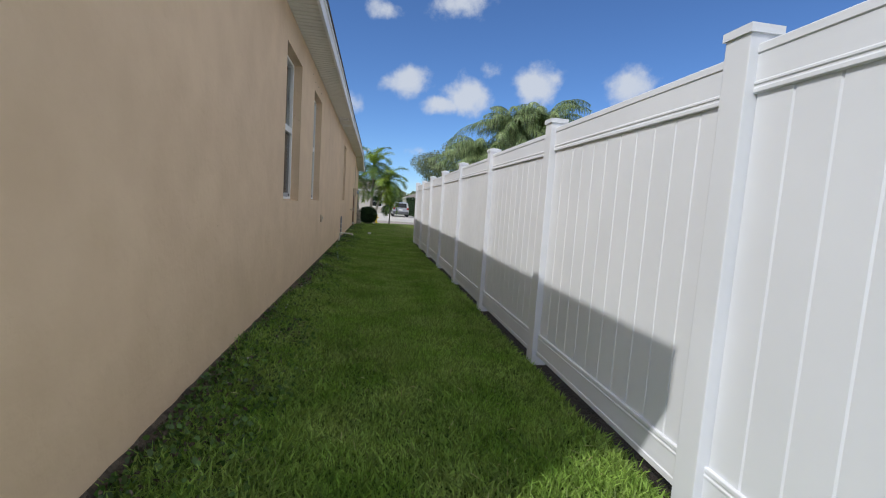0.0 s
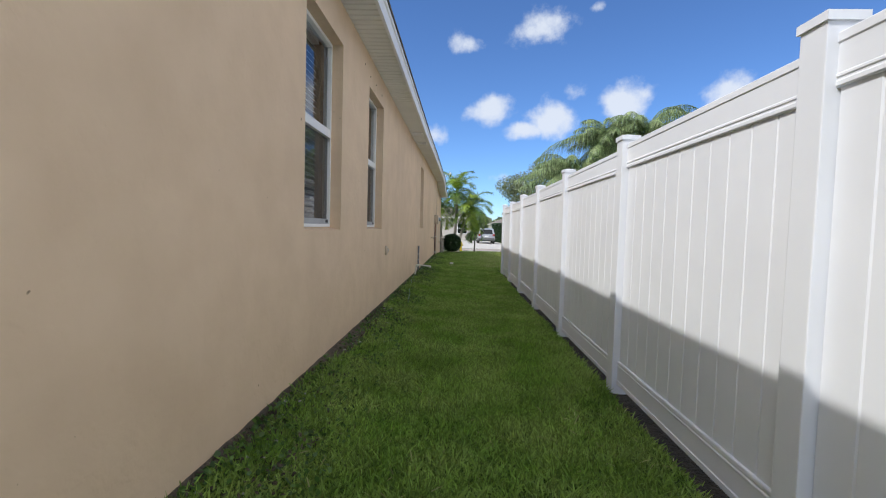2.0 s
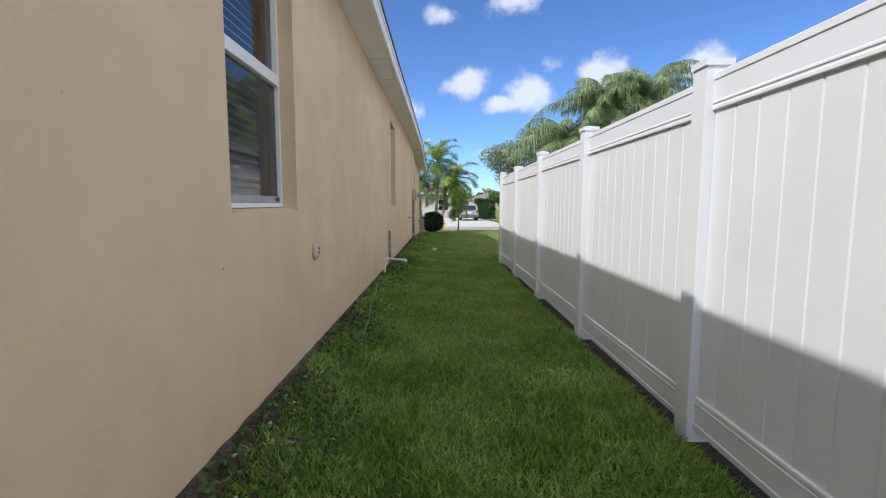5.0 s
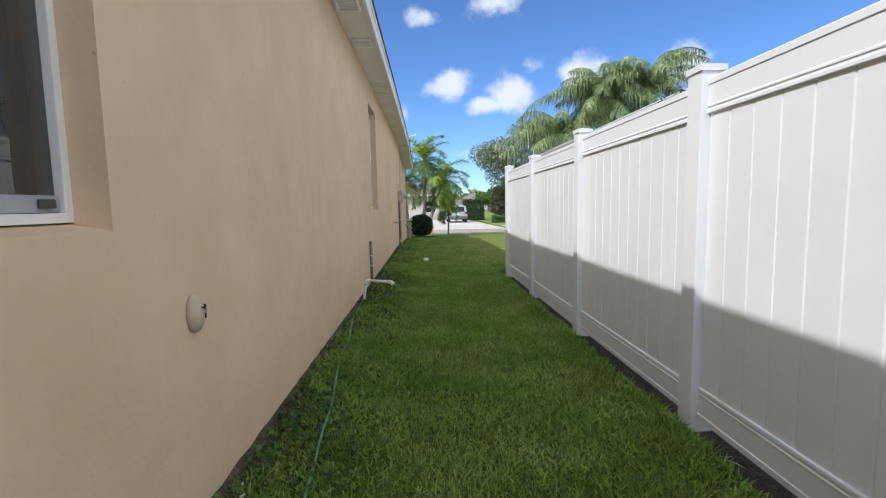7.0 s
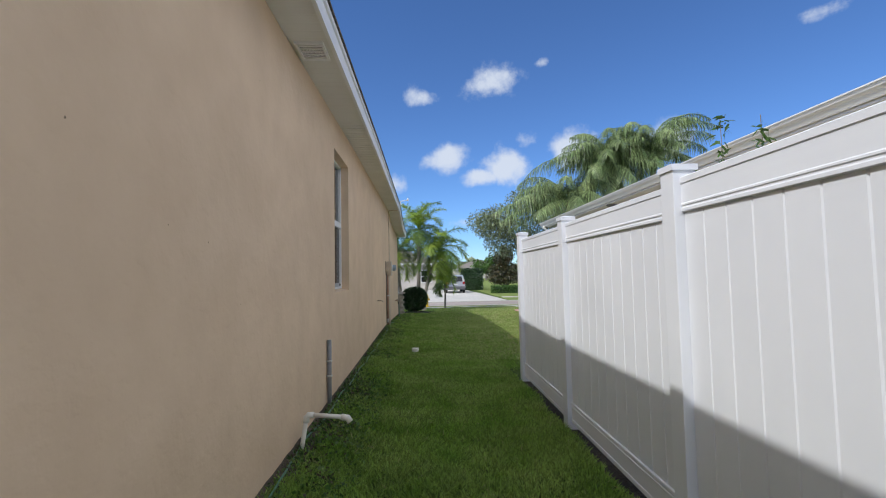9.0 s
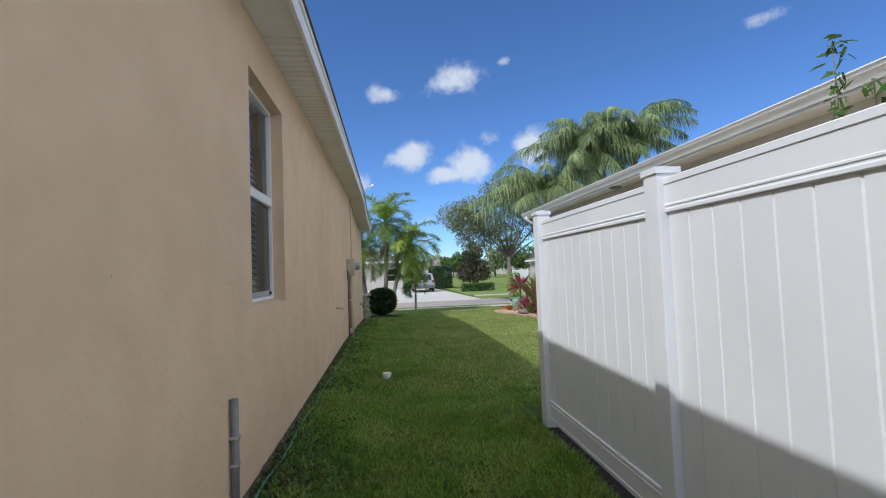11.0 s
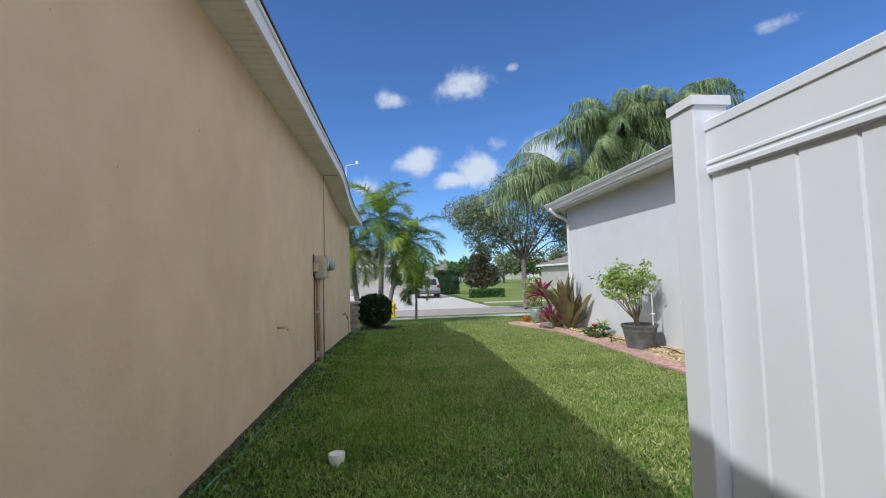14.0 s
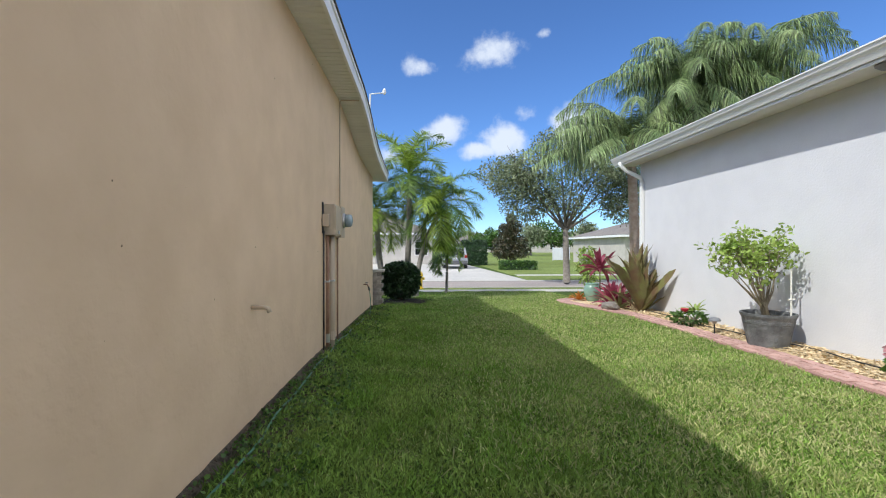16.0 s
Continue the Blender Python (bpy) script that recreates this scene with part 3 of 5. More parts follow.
STEM = material("shrub_stem", (0.22, 0.18, 0.12), (0.30, 0.25, 0.17), scale=20.0, rough=0.85, bump=0.1)
MULCH = material("yellow_mulch", (0.62, 0.47, 0.26), (0.76, 0.61, 0.39), scale=18.0, rough=0.95, vary=0.35, island=True, bump=0.2, bump_scale=60)
DIRT = material("bare_dirt", (0.07, 0.055, 0.038), (0.13, 0.105, 0.075), scale=22.0, rough=1.0, bump=0.4, bump_scale=45.0, big=0.25, big_scale=2.5)
PAVER = material("pink_paver", (0.43, 0.255, 0.215), (0.52, 0.335, 0.29), scale=14.0, rough=0.9, bump=0.08, bump_scale=60, vary=0.12)
PVC = material("white_pvc", (0.72, 0.70, 0.64), (0.78, 0.76, 0.70), scale=6.0, rough=0.4)
CONDUIT = material("grey_conduit", (0.17, 0.175, 0.19), (0.22, 0.225, 0.24), scale=12.0, rough=0.45)
STEEL = material("galvanised_steel", (0.55, 0.56, 0.57), (0.65, 0.66, 0.67), scale=20.0, rough=0.35, metal=0.9)
RUST = material("rusty_pipe", (0.23, 0.12, 0.075), (0.34, 0.21, 0.14), scale=9.0, rough=0.75, bump=0.05)
TANPAINT = material("tan_painted_metal", (0.47, 0.385, 0.285), (0.52, 0.43, 0.32), scale=5.0, rough=0.55)
BLACK = material("black_rubber", (0.02, 0.02, 0.02), (0.035, 0.035, 0.035), scale=8.0, rough=0.6)
HOSE = material("green_hose", (0.06, 0.18, 0.10), (0.09, 0.23, 0.135), scale=30.0, rough=0.4)
RED_LEAF = material("red_leaf", (0.28, 0.03, 0.07), (0.46, 0.11, 0.16), scale=6.0, rough=0.4, vary=0.5, island=True, transluc=0.3)
BROM = material("bromeliad_leaf", (0.26, 0.265, 0.10), (0.22, 0.135, 0.08), scale=5.0, rough=0.4, vary=0.35, island=True, transluc=0.25)
ORANGE = material("orange_leaf", (0.55, 0.17, 0.025), (0.62, 0.27, 0.05), scale=8.0, rough=0.5, vary=0.4, island=True, transluc=0.25)
PINK = material("pink_petal", (0.55, 0.25, 0.30), (0.62, 0.40, 0.42), scale=12.0, rough=0.6, vary=0.3, island=True, transluc=0.3)
REDPETAL = material("red_petal", (0.62, 0.03, 0.07), rough=0.5)
YELLOW = material("yellow_enamel", (0.72, 0.50, 0.02), (0.78, 0.57, 0.04), scale=5.0, rough=0.4)
ROCK = material("grey_rock", (0.17, 0.15, 0.13), (0.27, 0.24, 0.21), scale=12.0, rough=0.95, bump=0.3, bump_scale=20)
STONE = material("stacked_stone", (0.28, 0.25, 0.22), (0.40, 0.36, 0.31), scale=10.0, rough=0.9, bump=0.2, bump_scale=30, vary=0.25)
CARPAINT = material("silver_car_paint", (0.42, 0.43, 0.45), (0.45, 0.46, 0.48), scale=3.0, rough=0.3, metal=0.6)
CARGLASS = material("car_glass", (0.012, 0.014, 0.016), rough=0.08)
TAIL = material("tail_light", (0.35, 0.02, 0.02), rough=0.2)
FARWALL = material("far_house_wall", (0.44, 0.41, 0.37), (0.50, 0.47, 0.43), scale=2.0, rough=0.9, big=0.05)
FARROOF = material("far_roof", (0.16, 0.14, 0.125), (0.22, 0.20, 0.18), scale=8.0, rough=0.95, big=0.1)
BARREL = material("dark_barrel", (0.085, 0.088, 0.088), (0.16, 0.165, 0.165), scale=(7.0), rough=0.7, bump=0.12, bump_scale=25.0, big=0.25, big_scale=5)
URN = material("green_glaze", (0.17, 0.29, 0.23), (0.23, 0.35, 0.29), scale=6.0, rough=0.25)
RNG = np.random.default_rng(7)

# ---- plants ----


def blade_mesh(name, base, direction, side, length, width, bend, mat):
    """Many bent, pointed blades: base points, unit directions, unit side vectors, lengths, widths and end offsets."""
    n = len(base)
    L, W = length[:, None], width[:, None]
    mid = base + direction * L * 0.55 + bend * 0.3
    tip = base + direction * L + bend
    V = np.empty((n, 5, 3))
    V[:, 0], V[:, 1] = base - side * W * 0.4, base + side * W * 0.4
    V[:, 2], V[:, 3] = mid + side * W * 0.5, mid - side * W * 0.5
    V[:, 4] = tip
    F = np.array([0, 1, 2, 3, 3, 2, 4])
    faces = (np.arange(n)[:, None] * 5 + F[None]).ravel()
    return mesh_from_arrays(name, V.reshape(-1, 3), faces, np.tile([4, 3], n), mat)


def unit(a):
    return a / np.maximum(np.linalg.norm(a, axis=1, keepdims=True), 1e-9)


def leaf_mesh(name, points, size, mat, rng, up=0.3, narrow=0.45, outward=None):
    """A pointed leaf at each point, turned by chance and somewhat outwards and upwards."""
    n = len(points)
    d = rng.normal(size=(n, 3))
    if outward is not None:
        d = d + 1.2 * outward
    d[:, 2] += up
    d = unit(d)
    s = unit(np.cross(d, rng.normal(size=(n, 3))))
    L = size * rng.uniform(0.6, 1.3, n)
    bend = np.zeros((n, 3))
    bend[:, 2] = -0.25 * L
    return blade_mesh(name, np.asarray(points), d, s, L, L * narrow, bend, mat)


def crown_points(n, centres, radii, rng, shell=0.55):
    """Points in the outer part of several clumps."""
    k = rng.integers(0, len(centres), n)
    d = unit(rng.normal(size=(n, 3)))
    r = rng.uniform(shell, 1.0, n) ** 0.7
    c, R = np.asarray(centres)[k], np.asarray(radii)[k]
    return c + d * R * r[:, None], d


def frond(name, parent, start, az, elev, length, droop, leaflet, n, mat, hang=0.4, width=0.032, rng=RNG, vee=0.5, lean=0.45):
    """One feather palm frond: a bowed rachis with leaflets on both sides."""
    a = radians(az)
    h = np.array([math.cos(a), math.sin(a), 0.0])
    up = np.array([0, 0, 1.0])
    lat = np.array([-math.sin(a), math.cos(a), 0.0])
    s = np.linspace(0, 1, 15)
    e = radians(elev) - radians(droop) * s ** 1.4
    ds = length / 14
    P = [np.array(start, float)]
    for i in range(14):
        P.append(P[-1] + ds * (h * math.cos(e[i]) + up * math.sin(e[i])))
    P = np.array(P)
    u = np.linspace(0.12, 1.0, n)
    base = np.stack([np.interp(u, s, P[:, k]) for k in range(3)], axis=1)
    ee = np.interp(u, s, e)
    tang = h[None] * np.cos(ee)[:, None] + up[None] * np.sin(ee)[:, None]
    norm = -h[None] * np.sin(ee)[:, None] + up[None] * np.cos(ee)[:, None]
    B, D, S, Ln, Wd, Bd = [], [], [], [], [], []
    prof = leaflet * np.sin(np.pi * np.clip(u * 0.86 + 0.12, 0, 1)) ** 0.6
    for sgn in (-1, 1):
        d = unit(sgn * lat[None] * 1.0 + tang * (lean + 0.5 * u[:, None]) + norm * vee * rng.uniform(0.4, 1.3, (n, 1)) + rng.normal(0, 0.20, (n, 3)))
        B.append(base)
        D.append(d)
        S.append(unit(np.cross(d, norm + rng.normal(0, 0.25, (n, 3)))))
        Ln.append(prof * rng.uniform(0.85, 1.1, n))
        Wd.append(np.full(n, width))
        b = np.zeros((n, 3))
        b[:, 2] = -hang * prof * rng.uniform(0.35, 1.35, n)
        b[:, :2] = rng.normal(0, 0.10, (n, 2)) * prof[:, None]
        Bd.append(b)
    me = blade_mesh(name, np.concatenate(B), np.concatenate(D), np.concatenate(S), np.concatenate(Ln), np.concatenate(Wd), np.concatenate(Bd), mat)
    bm = bmesh.new()
    bm.from_mesh(me)
    sweep(bm, [tuple(p) for p in P[::2]], [0.022 * length / 2 * (1 - 0.85 * k / 7) for k in range(8)], 5)
    me2 = bpy.data.meshes.new(name)
    bm.to_mesh(me2)
    bm.free()
    me2.materials.append(mat)
    bpy.data.meshes.remove(me)
    ob = new(name, me2)
    ob.parent = parent
    return ob


def palm(name, base, top, label, crown, trunk_mat, r0, r1, group, bow=0.0, shaft=None):
    """A palm: tapered ringed trunk and separate fronds. crown: rows of (azimuth, elevation, length, droop, leaflet, count, material, hang)."""
    t = thing(name, base, label, "palm tree", group)
    b, e = Vector((0, 0, 0)), Vector(top) - Vector(base)
    pts, rad = [], []
    for k in range(41):
        f = k / 40
        p = b.lerp(e, f) + Vector((bow * math.sin(math.pi * f), 0, 0))
        pts.append(p - Vector((0, 0, 0.15 * (1 - f))))
        rad.append((r0 + (r1 - r0) * f) * (1.0 + (0.05 if k % 2 else -0.03)) * (1.35 - 0.35 * min(1, f * 6)))
    part("trunk", sweep(bmesh.new(), pts, rad, 14), trunk_mat, t, smooth=True)
    if shaft:
        part("crownshaft", sweep(bmesh.new(), [e + Vector((0, 0, -0.02)), e + Vector((0, 0, shaft * 0.5)), e + Vector((0, 0, shaft))], [r1 * 1.25, r1 * 1.0, r1 * 0.35], 12), FROND, t, "smooth green crownshaft", True)
    for az, el, ln, dr, lf, n, mat, hang in crown:
        frond("frond", t, (e.x, e.y, e.z + (shaft or 0) * 0.7), az, el, ln, dr, lf, n, mat, hang, 0.021 if mat is FROND_BLUE else 0.019, vee=0.1 if mat is FROND_BLUE else 0.5, lean=0.3 if mat is FROND_BLUE else 0.45)
    return t


def limb_tree(name, base, label, trunk_r, fork, clumps, radii, leaves, size, mat, category="tree", seed=3, bark=None, up=0.2):
    """A broadleaf tree: tapered trunk, limbs to each clump, and a crown of single leaves with gaps."""
    rng = np.random.default_rng(seed)
    t = thing(name, base, label, category)
    f = Vector(fork)
    part("trunk", sweep(bmesh.new(), [(0, 0, -0.15), (0.01, 0, 0.1), (f.x * 0.4, f.y * 0.4, f.z * 0.5), tuple(f)], [trunk_r * 1.5, trunk_r * 1.05, trunk_r * 0.9, trunk_r * 0.7], 12), bark or BARK, t, smooth=True)
    bm = bmesh.new()
    for c in clumps:
        c = Vector(c)
        m = f.lerp(c, 0.5) + Vector((0, 0, 0.12 * (c - f).length))
        sweep(bm, [tuple(f - Vector((0, 0, 0.1))), tuple(m), tuple(c)], [trunk_r * 0.42, trunk_r * 0.20, trunk_r * 0.05], 6)
        for k in range(4):
            q = c + Vector(rng.normal(0, 0.5, 3)) * float(np.mean(radii[0]))
            sweep(bm, [tuple(m.lerp(c, 0.6)), tuple(m.lerp(q, 0.75)), tuple(q)], [trunk_r * 0.16, trunk_r * 0.1, trunk_r * 0.03], 4)
    part("limbwork", bm, bark or BARK, t, smooth=True)
    P, d = crown_points(leaves, clumps, radii, rng, 0.25)
    ob = new("crown", leaf_mesh("crown", P, size, mat, rng, up=up, outward=d * 0.5))
    ob.parent = t
    return t


def clump_shrub(name, base, label, category, radius, n, size, mat, seed=1, group=""):
    """A dense clipped shrub: leaves over a rounded, uneven body, on short stems."""
    rng = np.random.default_rng(seed)
    t = thing(name, base, label, category, group)
    rx, ry, rz = radius
    d = unit(rng.normal(size=(n, 3)))
    q = np.sign(d) * np.abs(d) ** 0.8
    q = q / np.maximum(1.0, np.linalg.norm(q, axis=1, keepdims=True) / 1.22)
    P = q * np.array([rx, ry, rz]) * rng.uniform(0.72, 1.03, (n, 1)) + np.array([0, 0, rz * 1.1])
    ob = new("foliage", leaf_mesh("foliage", P, size, mat, rng, up=0.3, outward=d))
    ob.parent = t
    bm = bmesh.new()
    for k in range(7):
        a = 2 * math.pi * k / 7
        sweep(bm, [(0.05 * math.cos(a), 0.05 * math.sin(a), -0.1), (rx * 0.3 * math.cos(a), ry * 0.3 * math.sin(a), rz * 0.7), (rx * 0.7 * math.cos(a), ry * 0.7 * math.sin(a), rz * 1.5)], [0.03, 0.022, 0.008], 6)
    part("stemwork", bm, STEM, t, smooth=True)
    return t


gz = lambda x, y: float(ground_z(x, y))

# front palms beside the garage corner
R = random.Random(5)


def crown_of(n, ln, el_hi, el_lo, dr, lf, count, mats, hang, start=0):
    rows = []
    for k in range(n):
        f = k / max(1, n - 1)
        rows.append((start + k * 137.5 + R.uniform(-12, 12), el_hi + (el_lo - el_hi) * f + R.uniform(-6, 6), ln * R.uniform(0.88, 1.1), dr * R.uniform(0.85, 1.15), lf, count, R.choice(mats), hang))
    return rows


PY = 30.2
palm("feather_palm", (-0.35, PY, gz(-0.35, PY)), (-0.22, PY, 2.75), "tall feather palm with lime green young fronds", crown_of(9, 1.85, 86, 48, 95, 0.50, 92, [FROND_LIME, FROND_LIME, FROND], 0.4, 20) + crown_of(9, 1.7, 30, -25, 85, 0.52, 92, [FROND], 0.6, 70), TRUNK, 0.10, 0.075, "front palms", 0.03, 0.75)
palm("feather_palm", (-0.95, PY + 0.4, gz(-0.9, PY)), (-1.25, PY + 0.4, 2.0), "grey-trunked feather palm leaning beside the house corner", crown_of(15, 1.55, 70, -45, 85, 0.48, 88, [FROND, FROND, FROND_LIME], 0.5, 100), TRUNK, 0.105, 0.075, "front palms", -0.05, 0.4)
palm("feather_palm", (-0.05, PY - 0.3, gz(-0.05, PY)), (0.66, PY - 0.3, 2.15), "curved grey-trunked feather palm leaning over the lawn", crown_of(19, 1.65, 72, -50, 100, 0.52, 92, [FROND, FROND, FROND_LIME], 0.55, 0), TRUNK, 0.085, 0.065, "front palms", -0.18, 0.35)
palm("feather_palm", (0.95, PY + 1.2, gz(0.95, PY + 1.2)), (0.98, PY + 1.2, 0.75), "small lime feather palm on a thin trunk", crown_of(7, 0.85, 60, -20, 120, 0.32, 60, [FROND_LIME, FROND], 0.6, 30), TRUNK, 0.05, 0.04, "front palms", 0.02, 0.2)

# queen palms behind the neighbouring house
QUEEN = "tall queen palm with long weeping fronds"
def weeping(rows):
    return [(az, el, ln, dr, 0.60, 135, FROND_BLUE, 1.45) for az, el, ln, dr in rows]


palm("queen_palm", (7.15, 31.0, gz(7, 31)), (6.95, 31.0, 4.75), QUEEN, weeping(
    ((188, 4, 3.9, 40), (197, -8, 3.9, 28), (176, 60, 3.0, 120), (207, 12, 3.4, 50), (165, 2, 3.0, 40), (182, -20, 3.2, 20), (221, -8, 2.9, 36), (15, -10, 2.4, 50), (345, 8, 2.6, 60), (140, 48, 2.5, 90),
     (250, 55, 2.4, 105), (90, 62, 2.3, 100), (30, 58, 2.4, 100), (330, 45, 2.4, 90), (10, 25, 2.4, 80), (270, 5, 2.4, 60), (205, 48, 2.5, 105), (300, 20, 2.3, 80), (192, 34, 3.0, 90))), TRUNK_RED, 0.17, 0.13, "queen palms", 0.05)
palm("queen_palm", (9.0, 31.0, gz(9, 31)), (8.95, 31.0, 6.5), QUEEN, weeping(
    [(178, 18, 4.4, 75), (186, 30, 3.4, 90)] + [(k * 137.5 + 9 * (k % 3), 89 - 2.9 * k, 2.55 - 0.02 * k + 0.25 * (k % 2), 122 - 1.8 * k) for k in range(22)] + [(k * 137.5 + 40, 16 - 4.4 * k, 2.5, 52) for k in range(16)]), TRUNK_RED, 0.19, 0.14, "queen palms", 0.05)
palm("queen_palm", (11.5, 31.4, gz(12, 31)), (11.4, 31.4, 7.2), QUEEN, weeping(
    ((2, 66, 4.1, 104), (350, 54, 3.6, 92), (14, 74, 3.8, 120), (180, 60, 2.9, 105), (195, 45, 2.8, 92), (165, 30, 2.6, 80), (210, 70, 2.6, 115), (235, 50, 2.6, 95),
     (265, 40, 2.4, 90), (300, 60, 2.8, 100), (320, 35, 2.9, 80), (90, 60, 2.5, 100), (60, 40, 2.6, 90), (0, 28, 3.0, 72), (185, 18, 2.8, 66), (280, 15, 2.4, 70), (200, -5, 2.5, 55), (170, -20, 2.4, 45), (250, -15, 2.3, 50), (300, -10, 2.4, 50), (340, -5, 2.5, 50), (225, -30, 2.2, 40))), TRUNK_RED, 0.19, 0.14, "queen palms", 0.05)

# oak by the street
limb_tree("oak_tree", (6.36, 35.5, gz(6, 35.5)), "young live oak with an airy grey-green crown", 0.15, (-0.05, 0, 2.4),
          [(-1.7, 0.3, 5.0), (-0.5, -0.5, 5.8), (0.8, 0.4, 6.0), (2.0, -0.3, 5.2), (-2.3, -0.2, 4.3), (-0.9, 0.5, 4.3), (1.0, -0.6, 4.7), (2.3, 0.3, 4.0), (0.0, 0.2, 3.6), (2.6, -0.2, 3.3), (-1.7, 0.3, 3.4), (2.9, 0.2, 4.5), (-2.7, 0.1, 4.7)],
          [(1.2, 1.2, 0.8)] * 13, 30000, 0.105, LEAF_OAK, "tree", 5)
# clipped ball by the house corner
clump_shrub("round_shrub", (-0.43, 28.5, gz(-0.4, 28.5) + 0.10), "dense dark green clipped shrub on the lawn", "shrub", (0.49, 0.47, 0.44), 11000, 0.085, LEAF_DARK, 4)

# mulch ring, made wider and darker to carry the shadow round the shrub
bm = bmesh.new()
ring_ = []
for k in range(40):
    a = 2 * math.pi * k / 40
    rr = 0.92 + 0.06 * math.sin(3 * a) + 0.03 * math.sin(7 * a)
    ring_.append((-0.40 + rr * math.cos(a), 28.45 + rr * math.sin(a)))
mid_ = bm.verts.new((-0.40, 28.45, gz(-0.4, 28.45) + 0.07))
vs_ = [bm.verts.new((x, y, gz(x, y) + 0.02)) for x, y in ring_]
for k in range(40):
    bm.faces.new((mid_, vs_[k], vs_[(k + 1) % 40]))
tagged(part("shrub_bed", bm, SHADED_SOIL), "mulch ring under the clipped shrub, widened and darkened for its shadow", "mulch", kind="structure")

# across the street
limb_tree("magnolia_tree", (9.0, 60.0, -0.5), "dense conical magnolia with bronze leaf backs", 0.14, (0, 0, 0.8),
          [(0, 0, 1.0), (-1.0, 0, 1.2), (1.0, 0.1, 1.2), (0, 0.5, 1.9), (-0.8, 0, 2.1), (0.8, 0, 2.1), (0, 0, 2.9), (-0.4, 0.1, 3.3), (0.35, 0, 3.6), (0, 0, 4.3)],
          [(0.95, 0.95, 0.75)] * 6 + [(0.8, 0.8, 0.7)] * 3 + [(0.4, 0.4, 0.55)], 7000, 0.22, LEAF_MAGNOLIA, "tree", 9)


def hedge(name, x0, x1, y0, y1, z0, h, label, n, size, mat, seed):
    rng = np.random.default_rng(seed)
    t = thing(name, ((x0 + x1) / 2, (y0 + y1) / 2, z0), label, "hedge")
    sx, sy = (x1 - x0) / 2, (y1 - y0) / 2
    P = rng.uniform(-1, 1, (n, 3))
    ax = rng.integers(0, 3, n)
    P[np.arange(n), ax] = np.sign(P[np.arange(n), ax]) * rng.uniform(0.85, 1.03, n)
    P[:, 2] = np.abs(P[:, 2])
    ob = new("foliage", leaf_mesh("foliage", P * np.array([sx, sy, h]), size, mat, rng, up=0.3))
    ob.parent = t
    bm = boxes((-sx * 0.86, sx * 0.86, -sy * 0.86, sy * 0.86, -0.05, h * 0.86))
    bmesh.ops.subdivide_edges(bm, edges=bm.edges, cuts=3)
    for v in bm.verts:
        v.co += Vector(rng.normal(0, 0.03, 3))
    part("branchwork", bm, LEAF_DARK, t)
    return t


hedge("low_hedge", 5.8, 8.3, 47.6, 48.6, -0.5, 0.62, "low clipped green hedge on the far lawn", 2600, 0.12, LEAF, 2)
hedge("tall_hedge", 3.9, 6.0, 55.5, 57.2, -0.5, 2.15, "tall dark clipped hedge beside the driveway", 4200, 0.16, LEAF_DARK, 3)

# ---- street ----


def slab(name, x0, x1, y0, y1, top, mat, label, category, thick=0.12):
    """A pavement slab that follows the fall of the ground."""
    bm = bmesh.new()
    ys = np.linspace(y0, y1, 7)
    ra = [[bm.verts.new((x, y, gz(5, y) + top - d)) for x, d in ((x0, thick), (x0, 0), (x1, 0), (x1, thick))] for y in ys]
    for a, b in zip(ra, ra[1:]):
        for k in range(4):
            bm.faces.new((a[k], a[(k + 1) % 4], b[(k + 1) % 4], b[k]))
    bm.faces.new(ra[0])
    bm.faces.new(ra[-1][::-1])
    bmesh.ops.recalc_face_normals(bm, faces=bm.faces)
    return tagged(part(name, bm, mat), label, category, kind="structure")


side = thing("sidewalk", (0, 0, 0), "pale concrete sidewalk along the street", "sidewalk", kind="structure")
xs = -30.0
bm = bmesh.new()
box(bm, 0, 1.488, 32.1, 32.95, -0.60, -0.440)
sl = part("paving_slab", bm, CONCRETE, side)
sl.location.x = xs
for k in range(1, 44):
    share("paving_slab", sl.data, Matrix.Translation((xs + 1.5 * k, 0, 0)), side)
slab("road", -200, 200, 34.1, 37.3, 0.015, ASPHALT, "worn grey-brown residential street", "road")
slab("kerb_near", -200, 200, 33.93, 34.09, 0.03, CONCRETE, "pale concrete kerb of the street", "kerb")
slab("kerb_far", -200, 200, 37.31, 37.7, 0.045, CONCRETE, "pale concrete kerb across the street", "kerb")
slab("sidewalk_far", 5.6, 120, 41.4, 42.4, 0.02, CONCRETE, "pale concrete sidewalk across the street", "sidewalk")
FARLAWN = material("mown_lawn", (0.135, 0.185, 0.050), (0.20, 0.24, 0.075), scale=5.0, rough=0.95, bump=0.3, bump_scale=22.0, big=0.16, big_scale=0.25, specular=0.1)
slab("lawn_far", 5.35, 160, 37.71, 41.39, 0.012, FARLAWN, "mown verge across the street", "lawn")
slab("lawn_beyond", 5.35, 160, 42.41, 200, 0.012, FARLAWN, "mown lawn across the street", "lawn")
slab("verge", -1.5, 160, 32.96, 33.92, 0.012, FARLAWN, "mown verge beside the street", "lawn")
bm = bmesh.new()
lo = [bm.verts.new(p) for p in ((-7.5, 37.71, -0.485), (5.3, 37.71, -0.485), (4.7, 50, -0.47), (4.2, 57.9, -0.46), (-7.5, 57.9, -0.46))]
bm.faces.new(lo)
bmesh.ops.recalc_face_normals(bm, faces=bm.faces)
up = bmesh.ops.extrude_face_region(bm, geom=bm.faces[:])
for v in [g for g in up["geom"] if isinstance(g, bmesh.types.BMVert)]:
    v.co.z -= 0.08
